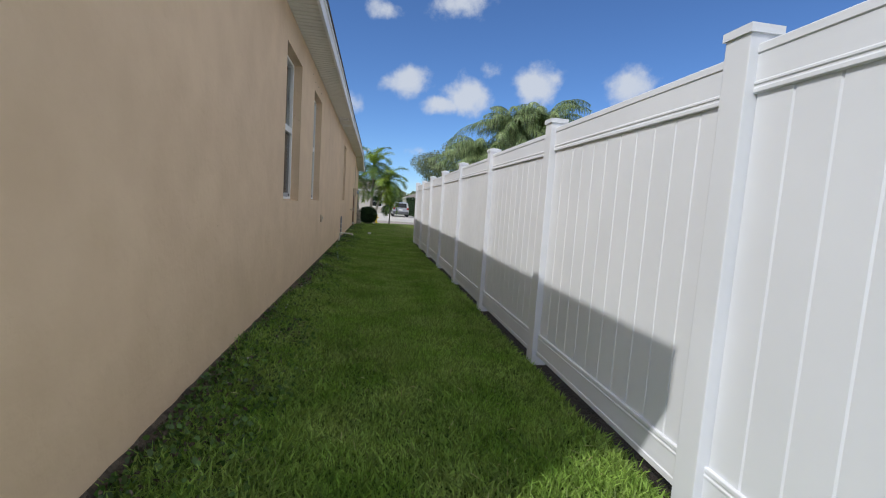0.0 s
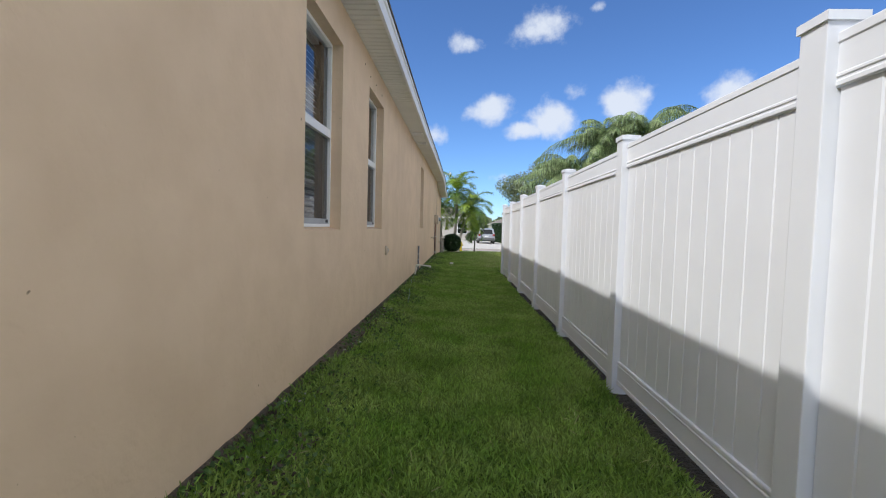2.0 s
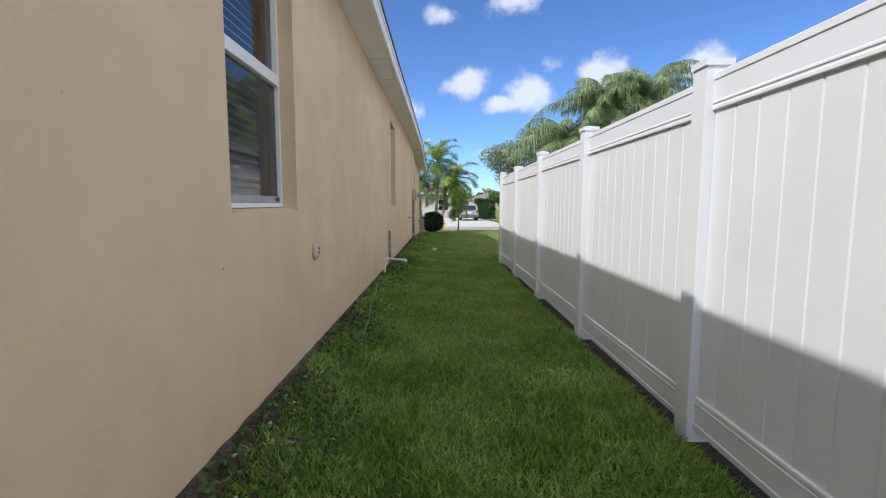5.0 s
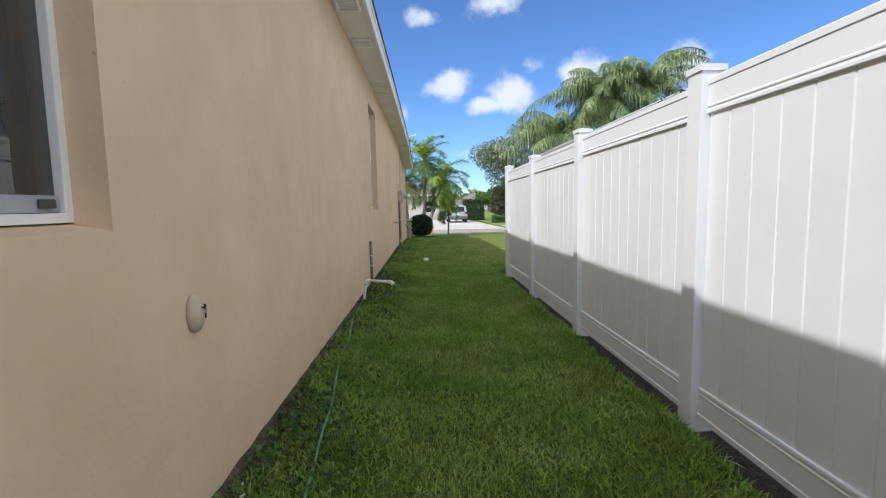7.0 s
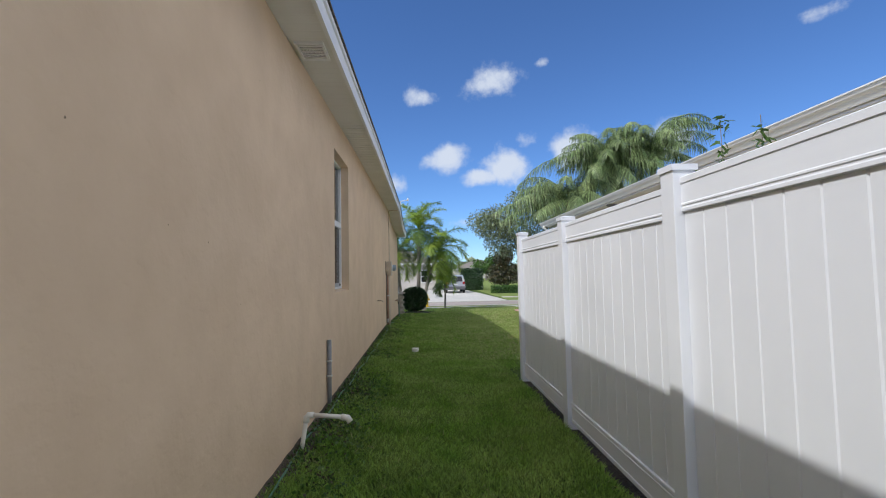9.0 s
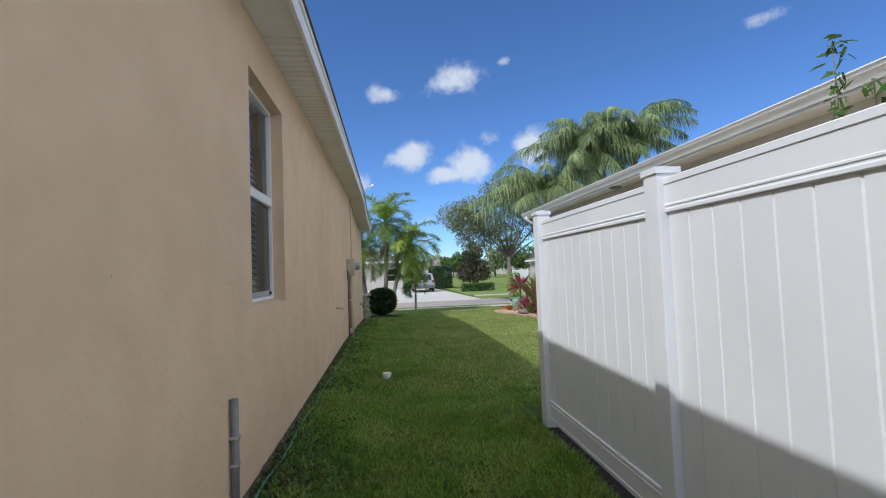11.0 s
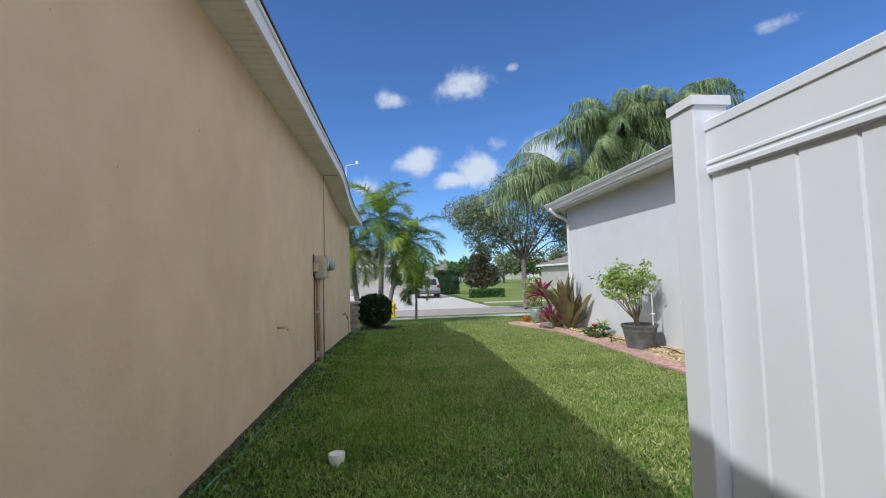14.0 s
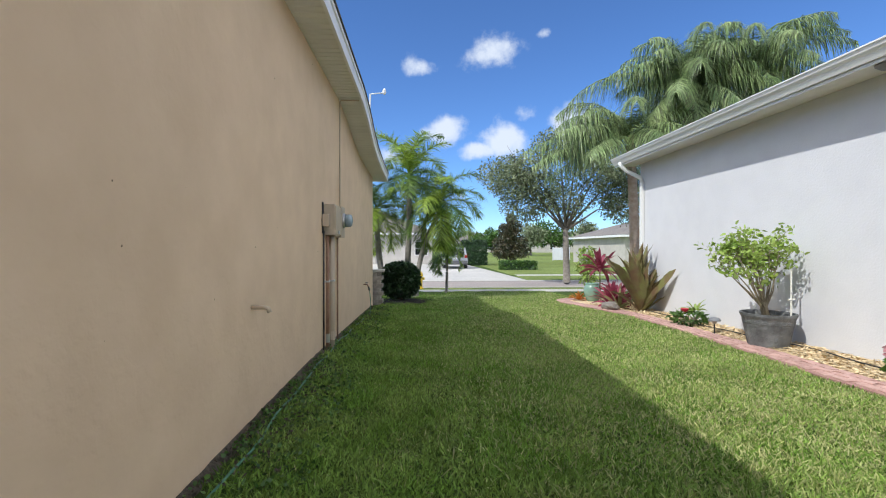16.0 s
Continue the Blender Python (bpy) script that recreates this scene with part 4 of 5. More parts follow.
tagged(part("driveway", bm, CONCRETE), "wide pale concrete driveway across the street", "driveway", kind="structure")
slab("driveway_near", -9.0, -1.6, 28.2, 34.0, 0.03, CONCRETE, "pale concrete driveway of the tan house", "driveway")


def far_house(x0, x1, y0, y1, eave, ridge, label, wins=(), doors=(), base=-0.5):
    h = thing("house", ((x0 + x1) / 2, (y0 + y1) / 2, base), label, "house", "houses across the street")
    cx, cy = (x0 + x1) / 2, (y0 + y1) / 2
    sx, sy = (x1 - x0) / 2, (y1 - y0) / 2
    part("wall", boxes((-sx, sx, -sy, sy, -0.2, eave)), FARWALL, h)
    o = 0.45
    bm = bmesh.new()
    rl = max(0.3, sx - sy)
    v = [bm.verts.new(p) for p in ((-sx - o, -sy - o, eave), (sx + o, -sy - o, eave), (sx + o, sy + o, eave), (-sx - o, sy + o, eave), (-rl, 0, ridge), (rl, 0, ridge),
                                   (-sx - o, -sy - o, eave + 0.16), (sx + o, -sy - o, eave + 0.16), (sx + o, sy + o, eave + 0.16), (-sx - o, sy + o, eave + 0.16))]
    for q in ((6, 7, 5, 4), (7, 8, 5), (8, 9, 4, 5), (9, 6, 4)):
        bm.faces.new([v[k] for k in q])
    part("roof", bm, FARROOF, h)
    part("fascia", boxes((-sx - o, sx + o, -sy - o - 0.02, -sy - o + 0.01, eave - 0.02, eave + 0.15), (-sx - o - 0.02, -sx - o, -sy - o, sy + o, eave - 0.02, eave + 0.15), (-sx - o, sx + o, -sy - o + 0.012, sy + o, eave - 0.02, eave + 0.0)), WHITE, h)
    for wx, w, wz0, wz1 in wins:
        wo = part("window", boxes((wx, wx + w, -sy - 0.03, -sy + 0.02, wz0, wz1)), CARGLASS, h)
        part("frame", boxes((wx - 0.06, wx, -sy - 0.05, -sy, wz0, wz1), (wx + w, wx + w + 0.06, -sy - 0.05, -sy, wz0, wz1), (wx - 0.06, wx + w + 0.06, -sy - 0.05, -sy, wz1, wz1 + 0.06), (wx - 0.06, wx + w + 0.06, -sy - 0.06, -sy, wz0 - 0.06, wz0), (wx, wx + w, -sy - 0.045, -sy - 0.031, (wz0 + wz1) / 2 - 0.02, (wz0 + wz1) / 2 + 0.02)), WHITE, wo)
    for dx, w, z1 in doors:
        d = part("garage_door", boxes((dx, dx + w, -sy - 0.03, -sy + 0.01, 0.02, 0.02)), WHITE, h, "pale sectional garage door")
        for k in range(4):
            part("panel", boxes((dx + 0.02, dx + w - 0.02, -sy - 0.07, -sy - 0.03, 0.03 + k * z1 / 4, (k + 1) * z1 / 4 + 0.015), bevel=0.008), FARWALL, d)
    return h


far_house(-13, 1.3, 58.0, 70, 2.75, 5.6, "grey-beige house with a wide garage door", wins=((5.6, 1.1, 0.9, 2.1),), doors=((-3.0, 5.0, 2.2),))
far_house(16.6, 32, 52.0, 64, 2.45, 4.7, "white house with a brown hip roof", wins=((-4.5, 1.1, 0.9, 2.1), (-2.0, 1.1, 0.9, 2.1), (1.2, 1.6, 0.9, 2.1)))
far_house(-42, -20, 58, 70, 2.75, 5.6, "beige single-storey house along the street", wins=((-4.5, 1.4, 0.9, 2.1), (2.0, 1.4, 0.9, 2.1)))
far_house(10, 26, 150, 164, 2.9, 6.0, "distant grey-roofed house beyond the lawns", wins=((-5, 1.5, 0.9, 2.1), (2, 1.5, 0.9, 2.1)))
far_house(34, 54, 145, 160, 2.9, 6.4, "distant brown-roofed house beyond the lawns", wins=((-6, 1.5, 0.9, 2.1), (3, 1.5, 0.9, 2.1)))
far_house(58, 80, 130, 146, 2.9, 6.2, "distant pale house beyond the lawns", wins=((-6, 1.5, 0.9, 2.1), (3, 1.5, 0.9, 2.1)))

# fence panels made up for an unclear white object across the street
wf = thing("white_fence", (17.2, 70.0, -0.5), "short white fence standing in for an unclear white object across the street", "fence")
for k in range(3):
    part("post", boxes((-1.0 + k * 1.0 - 0.06, -1.0 + k * 1.0 + 0.06, -0.06, 0.06, -0.1, 1.6), bevel=0.01), VINYL, wf)
for k in range(2):
    part("panel", boxes((-0.93 + k * 1.0, -0.07 + k * 1.0, -0.03, 0.03, 0.05, 1.5)), VINYL, wf)

rng = np.random.default_rng(21)
for k, (tx, ty, hh, ww) in enumerate(((14, 110, 5.5, 3.5), (21, 100, 6.0, 4.0), (27, 105, 7.0, 4.4), (36, 112, 7.5, 5.0), (46, 108, 7.0, 4.5), (31, 85, 4.6, 3.4), (-16, 110, 8.0, 5.0), (-34, 100, 8, 5), (60, 100, 8, 6))):
    cl = [(float(a), float(b), float(c)) for a, b, c in zip(rng.uniform(-ww * 0.6, ww * 0.6, 9), rng.uniform(-1.5, 1.5, 9), rng.uniform(hh * 0.35, hh * 0.85, 9))]
    tr = limb_tree("shade_tree", (tx, ty, -0.5), "distant leafy shade tree", 0.22, (0, 0, hh * 0.3), cl, [(ww * 0.42, ww * 0.42, hh * 0.2)] * 9, 1800, 0.55, LEAF_OAK if k % 2 else LEAF, "tree", 30 + k)
    tagged(tr, group="distant trees")

# far woods on the skyline
n = 16000
ang = rng.uniform(-1.25, 1.25, n)
rad = rng.uniform(215, 240, n)
top = 4.5 + 2.2 * np.sin(ang * 23) + 1.5 * np.sin(ang * 61 + 1) + 1.2 * np.sin(ang * 140)
P = np.stack([rad * np.sin(ang), rad * np.cos(ang), rng.uniform(-0.6, 1, n) * np.maximum(top, 2) * 0.95], axis=1)
P[:, 2] = np.maximum(P[:, 2], -0.5)
tagged(new("far_woods", leaf_mesh("far_woods", P, 3.0, LEAF_OAK, rng, up=0.1, narrow=0.8)), "distant line of woods on the skyline", "woods", kind="stuff")

# ---- parked car ----
car = thing("car", (2.75, 51.2, -0.475), "silver sport utility vehicle parked on the driveway, tail outwards", "car")
prof = [(-2.15, 0.42), (-2.2, 0.62), (-2.12, 0.98), (-1.95, 1.35), (-1.75, 1.52), (-0.6, 1.58), (0.25, 1.52), (1.0, 1.05), (1.95, 0.92), (2.2, 0.72), (2.22, 0.40), (1.7, 0.3), (-1.7, 0.3)]
bm = bmesh.new()
ring = []
for xx, sc in ((-0.86, 0.0), (-0.84, 0.55), (-0.70, 1.0), (0.70, 1.0), (0.84, 0.55), (0.86, 0.0)):
    ring.append([bm.verts.new((xx * (1.0 if z < 0.98 else 0.86), y, z if z < 1.0 else 1.0 + (z - 1.0) * (0.93 + 0.07 * sc))) for y, z in prof])
for a, b in zip(ring, ring[1:]):
    for k in range(len(prof)):
        bm.faces.new((a[k], a[(k + 1) % len(prof)], b[(k + 1) % len(prof)], b[k]))
bm.faces.new(ring[0])
bm.faces.new(ring[-1][::-1])
bmesh.ops.recalc_face_normals(bm, faces=bm.faces)
part("body", bm, CARPAINT, car)
bm = bmesh.new()
rg = [bm.verts.new(p) for p in ((-0.62, -2.135, 1.02), (0.62, -2.135, 1.02), (0.58, -1.90, 1.46), (-0.58, -1.90, 1.46), (-0.60, -2.09, 1.03), (0.60, -2.09, 1.03), (0.55, -1.88, 1.43), (-0.55, -1.88, 1.43))]
for q in ((0, 1, 2, 3), (7, 6, 5, 4), (0, 4, 5, 1), (1, 5, 6, 2), (2, 6, 7, 3), (3, 7, 4, 0)):
    bm.faces.new([rg[k] for k in q])
part("rear_window", bm, CARGLASS, car)
for sx in (-1, 1):
    bm = bmesh.new()
    sw = [bm.verts.new((sx * a, y, z)) for a, y, z in ((0.765, -1.75, 1.05), (0.765, 0.75, 1.05), (0.745, 0.25, 1.44), (0.745, -1.55, 1.44), (0.70, -1.75, 1.05), (0.70, 0.75, 1.05), (0.68, 0.25, 1.44), (0.68, -1.55, 1.44))]
    for q in ((0, 1, 2, 3), (7, 6, 5, 4), (0, 4, 5, 1), (1, 5, 6, 2), (2, 6, 7, 3), (3, 7, 4, 0)):
        bm.faces.new([sw[k] for k in q])
    part("side_window", bm, CARGLASS, car)
    part("tail_light", boxes((sx * 0.72 - 0.10, sx * 0.72 + 0.10, -2.2, -2.08, 0.80, 1.0), bevel=0.02), TAIL, car, "red tail light")
    part("wing_mirror", boxes((sx * 0.95 - 0.1, sx * 0.95 + 0.1, 0.55, 0.7, 1.0, 1.15), bevel=0.03), CARPAINT, car)
part("bumper", boxes((-0.82, 0.82, -2.27, -2.1, 0.36, 0.60), bevel=0.04), material("grey_bumper", (0.12, 0.12, 0.125), rough=0.5), car)
part("number_plate", boxes((-0.2, 0.2, -2.23, -2.17, 0.70, 0.84), bevel=0.01), WHITE, car)
for sx in (-1, 1):
    for wy in (-1.35, 1.4):
        wh = new("wheel", None)
        wh.parent = car
        wh.location = (sx * 0.78, wy, 0.33)
        bm = lathe(bmesh.new(), [(0.20, -0.10), (0.31, -0.105), (0.335, -0.07), (0.335, 0.07), (0.31, 0.105), (0.20, 0.10)], 20)
        bmesh.ops.rotate(bm, verts=bm.verts, matrix=Matrix.Rotation(math.pi / 2, 3, "Y"))
        part("tyre", bm, BLACK, wh)
        bm = lathe(bmesh.new(), [(0.05, -0.11), (0.19, -0.08), (0.20, 0.08), (0.05, 0.11)], 16)
        bmesh.ops.rotate(bm, verts=bm.verts, matrix=Matrix.Rotation(math.pi / 2, 3, "Y"))
        part("rim", bm, STEEL, wh)

# yellow hydrant
hy = thing("fire_hydrant", (0.10, 33.6, gz(0, 33.5)), "yellow cast-iron fire hydrant on the verge", "hydrant")
part("barrel", lathe(bmesh.new(), [(0.15, 0), (0.15, 0.05), (0.10, 0.06), (0.10, 0.48), (0.13, 0.49), (0.13, 0.53)], 16), YELLOW, hy, smooth=False)
part("bonnet", lathe(bmesh.new(), [(0.12, 0.531), (0.11, 0.60), (0.06, 0.66), (0.03, 0.67), (0.03, 0.71)], 16), YELLOW, hy)
for s in (-1, 1):
    bm = bmesh.new()
    sweep(bm, [(s * 0.09, 0, 0.40), (s * 0.18, 0, 0.40)], 0.05, 10)
    part("nozzle", bm, YELLOW, hy)

# ---- wall fittings of the tan house ----
cv = thing("hose_valve_cover", pose(WX, 9.36, 0.76), "tan oval plastic cover with a worn valve on the stucco", "valve cover")
bm = bmesh.new()
bmesh.ops.create_uvsphere(bm, u_segments=20, v_segments=12, radius=1.0)
for v in bm.verts:
    v.co = Vector((max(v.co.x, 0.0) ** 0.8 * 0.040, v.co.y * 0.045, v.co.z * 0.070))
part("dome", bm, TANPAINT, cv, smooth=True)
bm = bmesh.new()
sweep(bm, [(0.036, 0.004, 0.008), (0.050, 0.004, 0.008)], 0.010, 10)
part("valve", bm, STEEL, cv, "worn metal valve stub")
part("key_slot", boxes((0.034, 0.0415, 0.014, 0.019, -0.022, 0.03), (0.036, 0.044, -0.008, 0.016, 0.020, 0.025)), BLACK, cv, "dark slot")

cp = thing("grey_conduit_pipe", (-1.022, 14.44, gz(-1, 14.4)), "grey plastic conduit stub strapped to the wall", "pipe")
zt = 0.62 - gz(-1, 14.4)
part("pipe", sweep(bmesh.new(), [(0, 0, -0.1), (0, 0, zt)], 0.022, 12), CONDUIT, cp, smooth=True)
for z in (0.30, zt - 0.22):
    part("strap", boxes((-0.026, 0.026, -0.025, 0.025, z, z + 0.018), bevel=0.004), STEEL, cp, "bright metal strap")

st = thing("condensate_pipe", (-0.985, 13.27, gz(-0.98, 13.3)), "white plastic drain pipe bent out over the grass", "pipe")
zs = 0.205 - gz(-0.98, 13.3)
part("riser", sweep(bmesh.new(), [(-0.02, 0, -0.08), (0.03, 0, zs)], 0.017, 12), PVC, st, smooth=True)
part("elbow", sweep(bmesh.new(), [(0.028, 0, zs - 0.035), (0.03, 0, zs), (0.045, 0, zs + 0.018), (0.085, 0, zs + 0.018)], 0.024, 12), PVC, st, smooth=True)
part("arm", sweep(bmesh.new(), [(0.085, 0, zs + 0.018), (0.315, -0.03, zs + 0.005)], 0.017, 12), PVC, st, smooth=True)
part("end_elbow", sweep(bmesh.new(), [(0.30, -0.03, zs + 0.006), (0.345, -0.035, zs), (0.365, -0.037, zs - 0.03)], 0.024, 12), PVC, st, smooth=True)

ph = thing("wall_drain_pipe", (WX, 19.62, 0.715), "short tan painted pipe elbow sticking out of the wall", "pipe")
part("pipe", sweep(bmesh.new(), [(-0.02, 0, 0), (0.085, 0, 0), (0.108, 0, -0.008), (0.118, 0, -0.035)], 0.015, 12), TANPAINT, ph, smooth=True)

cc = thing("sprinkler_cap", (-0.215, 17.98, gz(-0.215, 17.98)), "white capped irrigation riser in the grass", "sprinkler")
part("riser", lathe(bmesh.new(), [(0.052, -0.1), (0.055, 0.045)], 20), PVC, cc)
part("cap", lathe(bmesh.new(), [(0.060, 0.0451), (0.062, 0.055), (0.059, 0.085), (0.052, 0.088), (0.050, 0.080), (0.014, 0.080)], 20), PVC, cc)

# electricity: main box, meter, conduits
em = thing("electrical_box", (WX, 21.85, 1.25), "tan steel electrical service box on the wall", "electrical box")
part("cabinet", boxes((0, 0.135, 0, 0.36, 0.0, 0.36), bevel=0.006), TANPAINT, em)
part("door", boxes((0.1352, 0.147, 0.012, 0.348, 0.012, 0.338), bevel=0.004), TANPAINT, em)
part("hasp", boxes((0.1472, 0.16, 0.16, 0.2, 0.02, 0.06), bevel=0.004), STEEL, em)
part("back_plate", boxes((0.001, 0.012, -0.06, -0.002, 0.02, 0.38)), BLACK, em, "dark backing board")
part("side_switch", boxes((0.0125, 0.085, -0.085, -0.012, 0.10, 0.24), bevel=0.006), TANPAINT, em)
me_ = thing("electric_meter", (WX, 22.45, 1.24), "tan meter can with a round glass meter", "electric meter")
part("can", boxes((0, 0.11, 0, 0.27, 0.0, 0.40), bevel=0.006), TANPAINT, me_)
bm = lathe(bmesh.new(), [(0.095, 0), (0.098, 0.02), (0.088, 0.03)], 24)
bmesh.ops.rotate(bm, verts=bm.verts, matrix=Matrix.Rotation(math.pi / 2, 3, "Y"))
bmesh.ops.translate(bm, verts=bm.verts, vec=(0.11, 0.135, 0.22))
part("ring", bm, STEEL, me_, "bright metal ring")
bm = lathe(bmesh.new(), [(0.085, 0.031), (0.083, 0.09), (0.07, 0.115), (0.03, 0.125)], 24)
bmesh.ops.rotate(bm, verts=bm.verts, matrix=Matrix.Rotation(math.pi / 2, 3, "Y"))
bmesh.ops.translate(bm, verts=bm.verts, vec=(0.11, 0.135, 0.22))
part("glass", bm, material("meter_glass", (0.32, 0.40, 0.44), rough=0.12), me_, "bluish glass dome", smooth=True)
g0 = gz(-1, 22)
for name, yy, xx, rr, mt, z1, lab in (("rusty_conduit", 21.90, 0.045, 0.020, RUST, 1.248, "rusty brown conduit down the wall"), ("wide_conduit", 22.06, 0.06, 0.036, TANPAINT, 1.248, "wide tan painted conduit down the wall"),
                                      ("thin_conduit", 22.26, 0.03, 0.014, TANPAINT, 1.30, "thin tan conduit down the wall"), ("cable_conduit", 22.62, 0.03, 0.012, RUST, 1.238, "thin brown ground wire conduit"),
                                      ("black_cable", 21.80, 0.02, 0.010, BLACK, 1.30, "black cable down the wall")):
    c = thing(name, (WX + xx, yy, g0), lab, "conduit", "service conduits")
    part("pipe", sweep(bmesh.new(), [(0, 0, -0.1), (0, 0, z1 - g0)], rr, 12), mt, c, smooth=True)
    if rr > 0.015:
        part("lower_joint", sweep(bmesh.new(), [(0, 0, 0.10), (0, 0, 0.2)], rr * 1.25, 12), STEEL if name == "rusty_conduit" else mt, c)
        part("strap", boxes((-xx, rr * 1.05, -rr * 1.1, rr * 1.1, 0.8, 0.82)), STEEL, c)
rc = thing("riser_conduit", (WX + 0.025, 22.84, 1.64), "thin tan conduit rising from the meter to the soffit", "conduit")
part("pipe", sweep(bmesh.new(), [(0, 0.0, -0.25), (0, 0, 0.3), (0, 0, 1.46), (0.02, 0, 1.485), (0.26, 0, 1.487)], 0.011, 10), TANPAINT, rc, smooth=True)
sp = thing("hose_spigot", (WX, 25.7, 0.36), "brass garden spigot with a black hose connector", "spigot")
part("body", sweep(bmesh.new(), [(0, 0, 0), (0.07, 0, 0), (0.10, 0, -0.05)], 0.014, 10), RUST, sp, smooth=True)
part("handle", lathe(bmesh.new(), [(0.03, 0.03), (0.032, 0.04)], 12, (0.06, 0)), BLACK, sp)
part("stem", sweep(bmesh.new(), [(0.06, 0, 0), (0.06, 0, 0.03)], 0.006, 8), STEEL, sp)
part("connector", sweep(bmesh.new(), [(0.10, 0, -0.05), (0.12, -0.02, -0.12)], 0.018, 10), BLACK, sp, "black hose connector", True)

# green hose along the wall
hp = []
hrow = [(-0.93, 25.66, 0.24), (-0.91, 25.6, 0.05), (-0.90, 25.4, None), (-0.93, 24.0, None), (-0.95, 22.4, None), (-0.93, 20.6, None), (-0.90, 19.2, None), (-0.94, 17.0, None), (-0.96, 15.2, None), (-0.97, 14.0, None), (-1.0, 13.0, None), (-0.92, 11.8, None), (-0.80, 10.4, None), (-0.72, 9.75, None), (-0.70, 9.35, None)]
for (a, b) in zip(hrow, hrow[1:]):
    for k in range(8):
        f = k / 8
        x, y = a[0] + (b[0] - a[0]) * f, a[1] + (b[1] - a[1]) * f
        za = a[2] if a[2] is not None else gz(a[0], a[1]) + 0.034
        zb = b[2] if b[2] is not None else gz(b[0], b[1]) + 0.034
        hp.append((x + 0.012 * math.sin(5 * y), y, za + (zb - za) * f + 0.008 * math.sin(9 * y)))
hs = thing("garden_hose", (0, 0, 0), "green garden hose lying in the grass along the wall", "hose")
part("tube", sweep(bmesh.new(), hp, 0.0075, 7), HOSE, hs, smooth=True)

# stone pier on the front corner
pier = thing("corner_pier", (-1.0, 27.75, gz(-1, 27.7)), "low stacked stone pier with a flat cap at the front corner", "pier")
for k in range(9):
    for j in range(2):
        off = 0.0 if k % 2 else 0.05
        part("stone", boxes((-0.17 + j * (0.16 + off), -0.012 + j * (0.19 - off) + (off if j == 0 else -off * 0), -0.17 + 0.008 * ((k + j) % 2), 0.17, -0.05 + k * 0.095, 0.04 + k * 0.095), bevel=0.008), STONE, pier)
part("cap", boxes((-0.21, 0.21, -0.21, 0.21, 0.805, 0.865), bevel=0.012), CONCRETE, pier)

# small white weather sensor on the roof edge
an = thing("weather_sensor", (-0.74, 23.9, eave_z(23.9) + 0.17), "small white sensor arm on the roof edge", "sensor")
part("mast", sweep(bmesh.new(), [(0, 0, -0.02), (0.02, 0, 0.40)], 0.012, 8), WHITE, an)
part("arm", sweep(bmesh.new(), [(0.02, 0, 0.40), (0.24, 0.02, 0.43)], 0.010, 8), WHITE, an)
part("cup", lathe(bmesh.new(), [(0.012, 0.40), (0.03, 0.43), (0.03, 0.47), (0.012, 0.50)], 12, (0.24, 0.02)), WHITE, an)

# ---- planting bed by the grey house ----
OUT = [(4.9, 29.0), (4.35, 28.9), (3.75, 28.4), (3.58, 27.7), (3.74, 26.6), (4.02, 25.3), (4.05, 24.2), (4.02, 23.2), (3.98, 22.0), (3.90, 20.8), (3.92, 20.0), (3.80, 19.1), (3.46, 18.58), (2.98, 18.18), (2.66, 17.85), (2.30, 17.3), (2.1, 16.5), (2.05, 15.5), (2.05, 12.0)]


def spline(pts, n):
    """An even, smooth line through plan points."""
    P = np.array(pts, float)
    P = np.vstack([2 * P[0] - P[1], P, 2 * P[-1] - P[-2]])
    out = []
    for i in range(1, len(P) - 2):
        for t in np.linspace(0, 1, 20, endpoint=False):
            a, b, c, d = P[i - 1], P[i], P[i + 1], P[i + 2]
            out.append(0.5 * (2 * b + (c - a) * t + (2 * a - 5 * b + 4 * c - d) * t * t + (3 * b - a - 3 * c + d) * t ** 3))
    out = np.array(out)
    s = np.concatenate(([0], np.cumsum(np.linalg.norm(np.diff(out, axis=0), axis=1))))
    q = np.linspace(0, s[-1], n)
    return np.stack([np.interp(q, s, out[:, k]) for k in range(2)], axis=1), s[-1]


line, total = spline(OUT, 400)
tan_ = np.gradient(line, axis=0)
tan_ /= np.linalg.norm(tan_, axis=1, keepdims=True)
inn = np.stack([-tan_[:, 1], tan_[:, 0]], axis=1)     # towards the bed
bm = bmesh.new()
rows_ = []
for p, q in zip(line, inn):
    rows_.append([bm.verts.new((p[0] + q[0] * d, p[1] + q[1] * d, gz(p[0], p[1]) + h)) for d, h in ((0.0, -0.1), (0.0, 0.03), (0.012, 0.042), (0.338, 0.042), (0.35, 0.03), (0.35, -0.1))])
for a, b in zip(rows_, rows_[1:]):
    for k in range(5):
        bm.faces.new((a[k], a[k + 1], b[k + 1], b[k]))
bmesh.ops.recalc_face_normals(bm, faces=bm.faces)
edging = part("garden_edging", bm, material("edging_joint", (0.29, 0.165, 0.14), (0.35, 0.21, 0.18), scale=20, rough=0.95))
tagged(edging, "pink stamped paver edging round the planting bed", "edging", kind="structure")
pv = boxes((-0.048, 0.048, -0.093, 0.093, -0.01, 0.0))
pme = part("paver", pv, PAVER, edging)
count, first = 0, True
s = 0.1
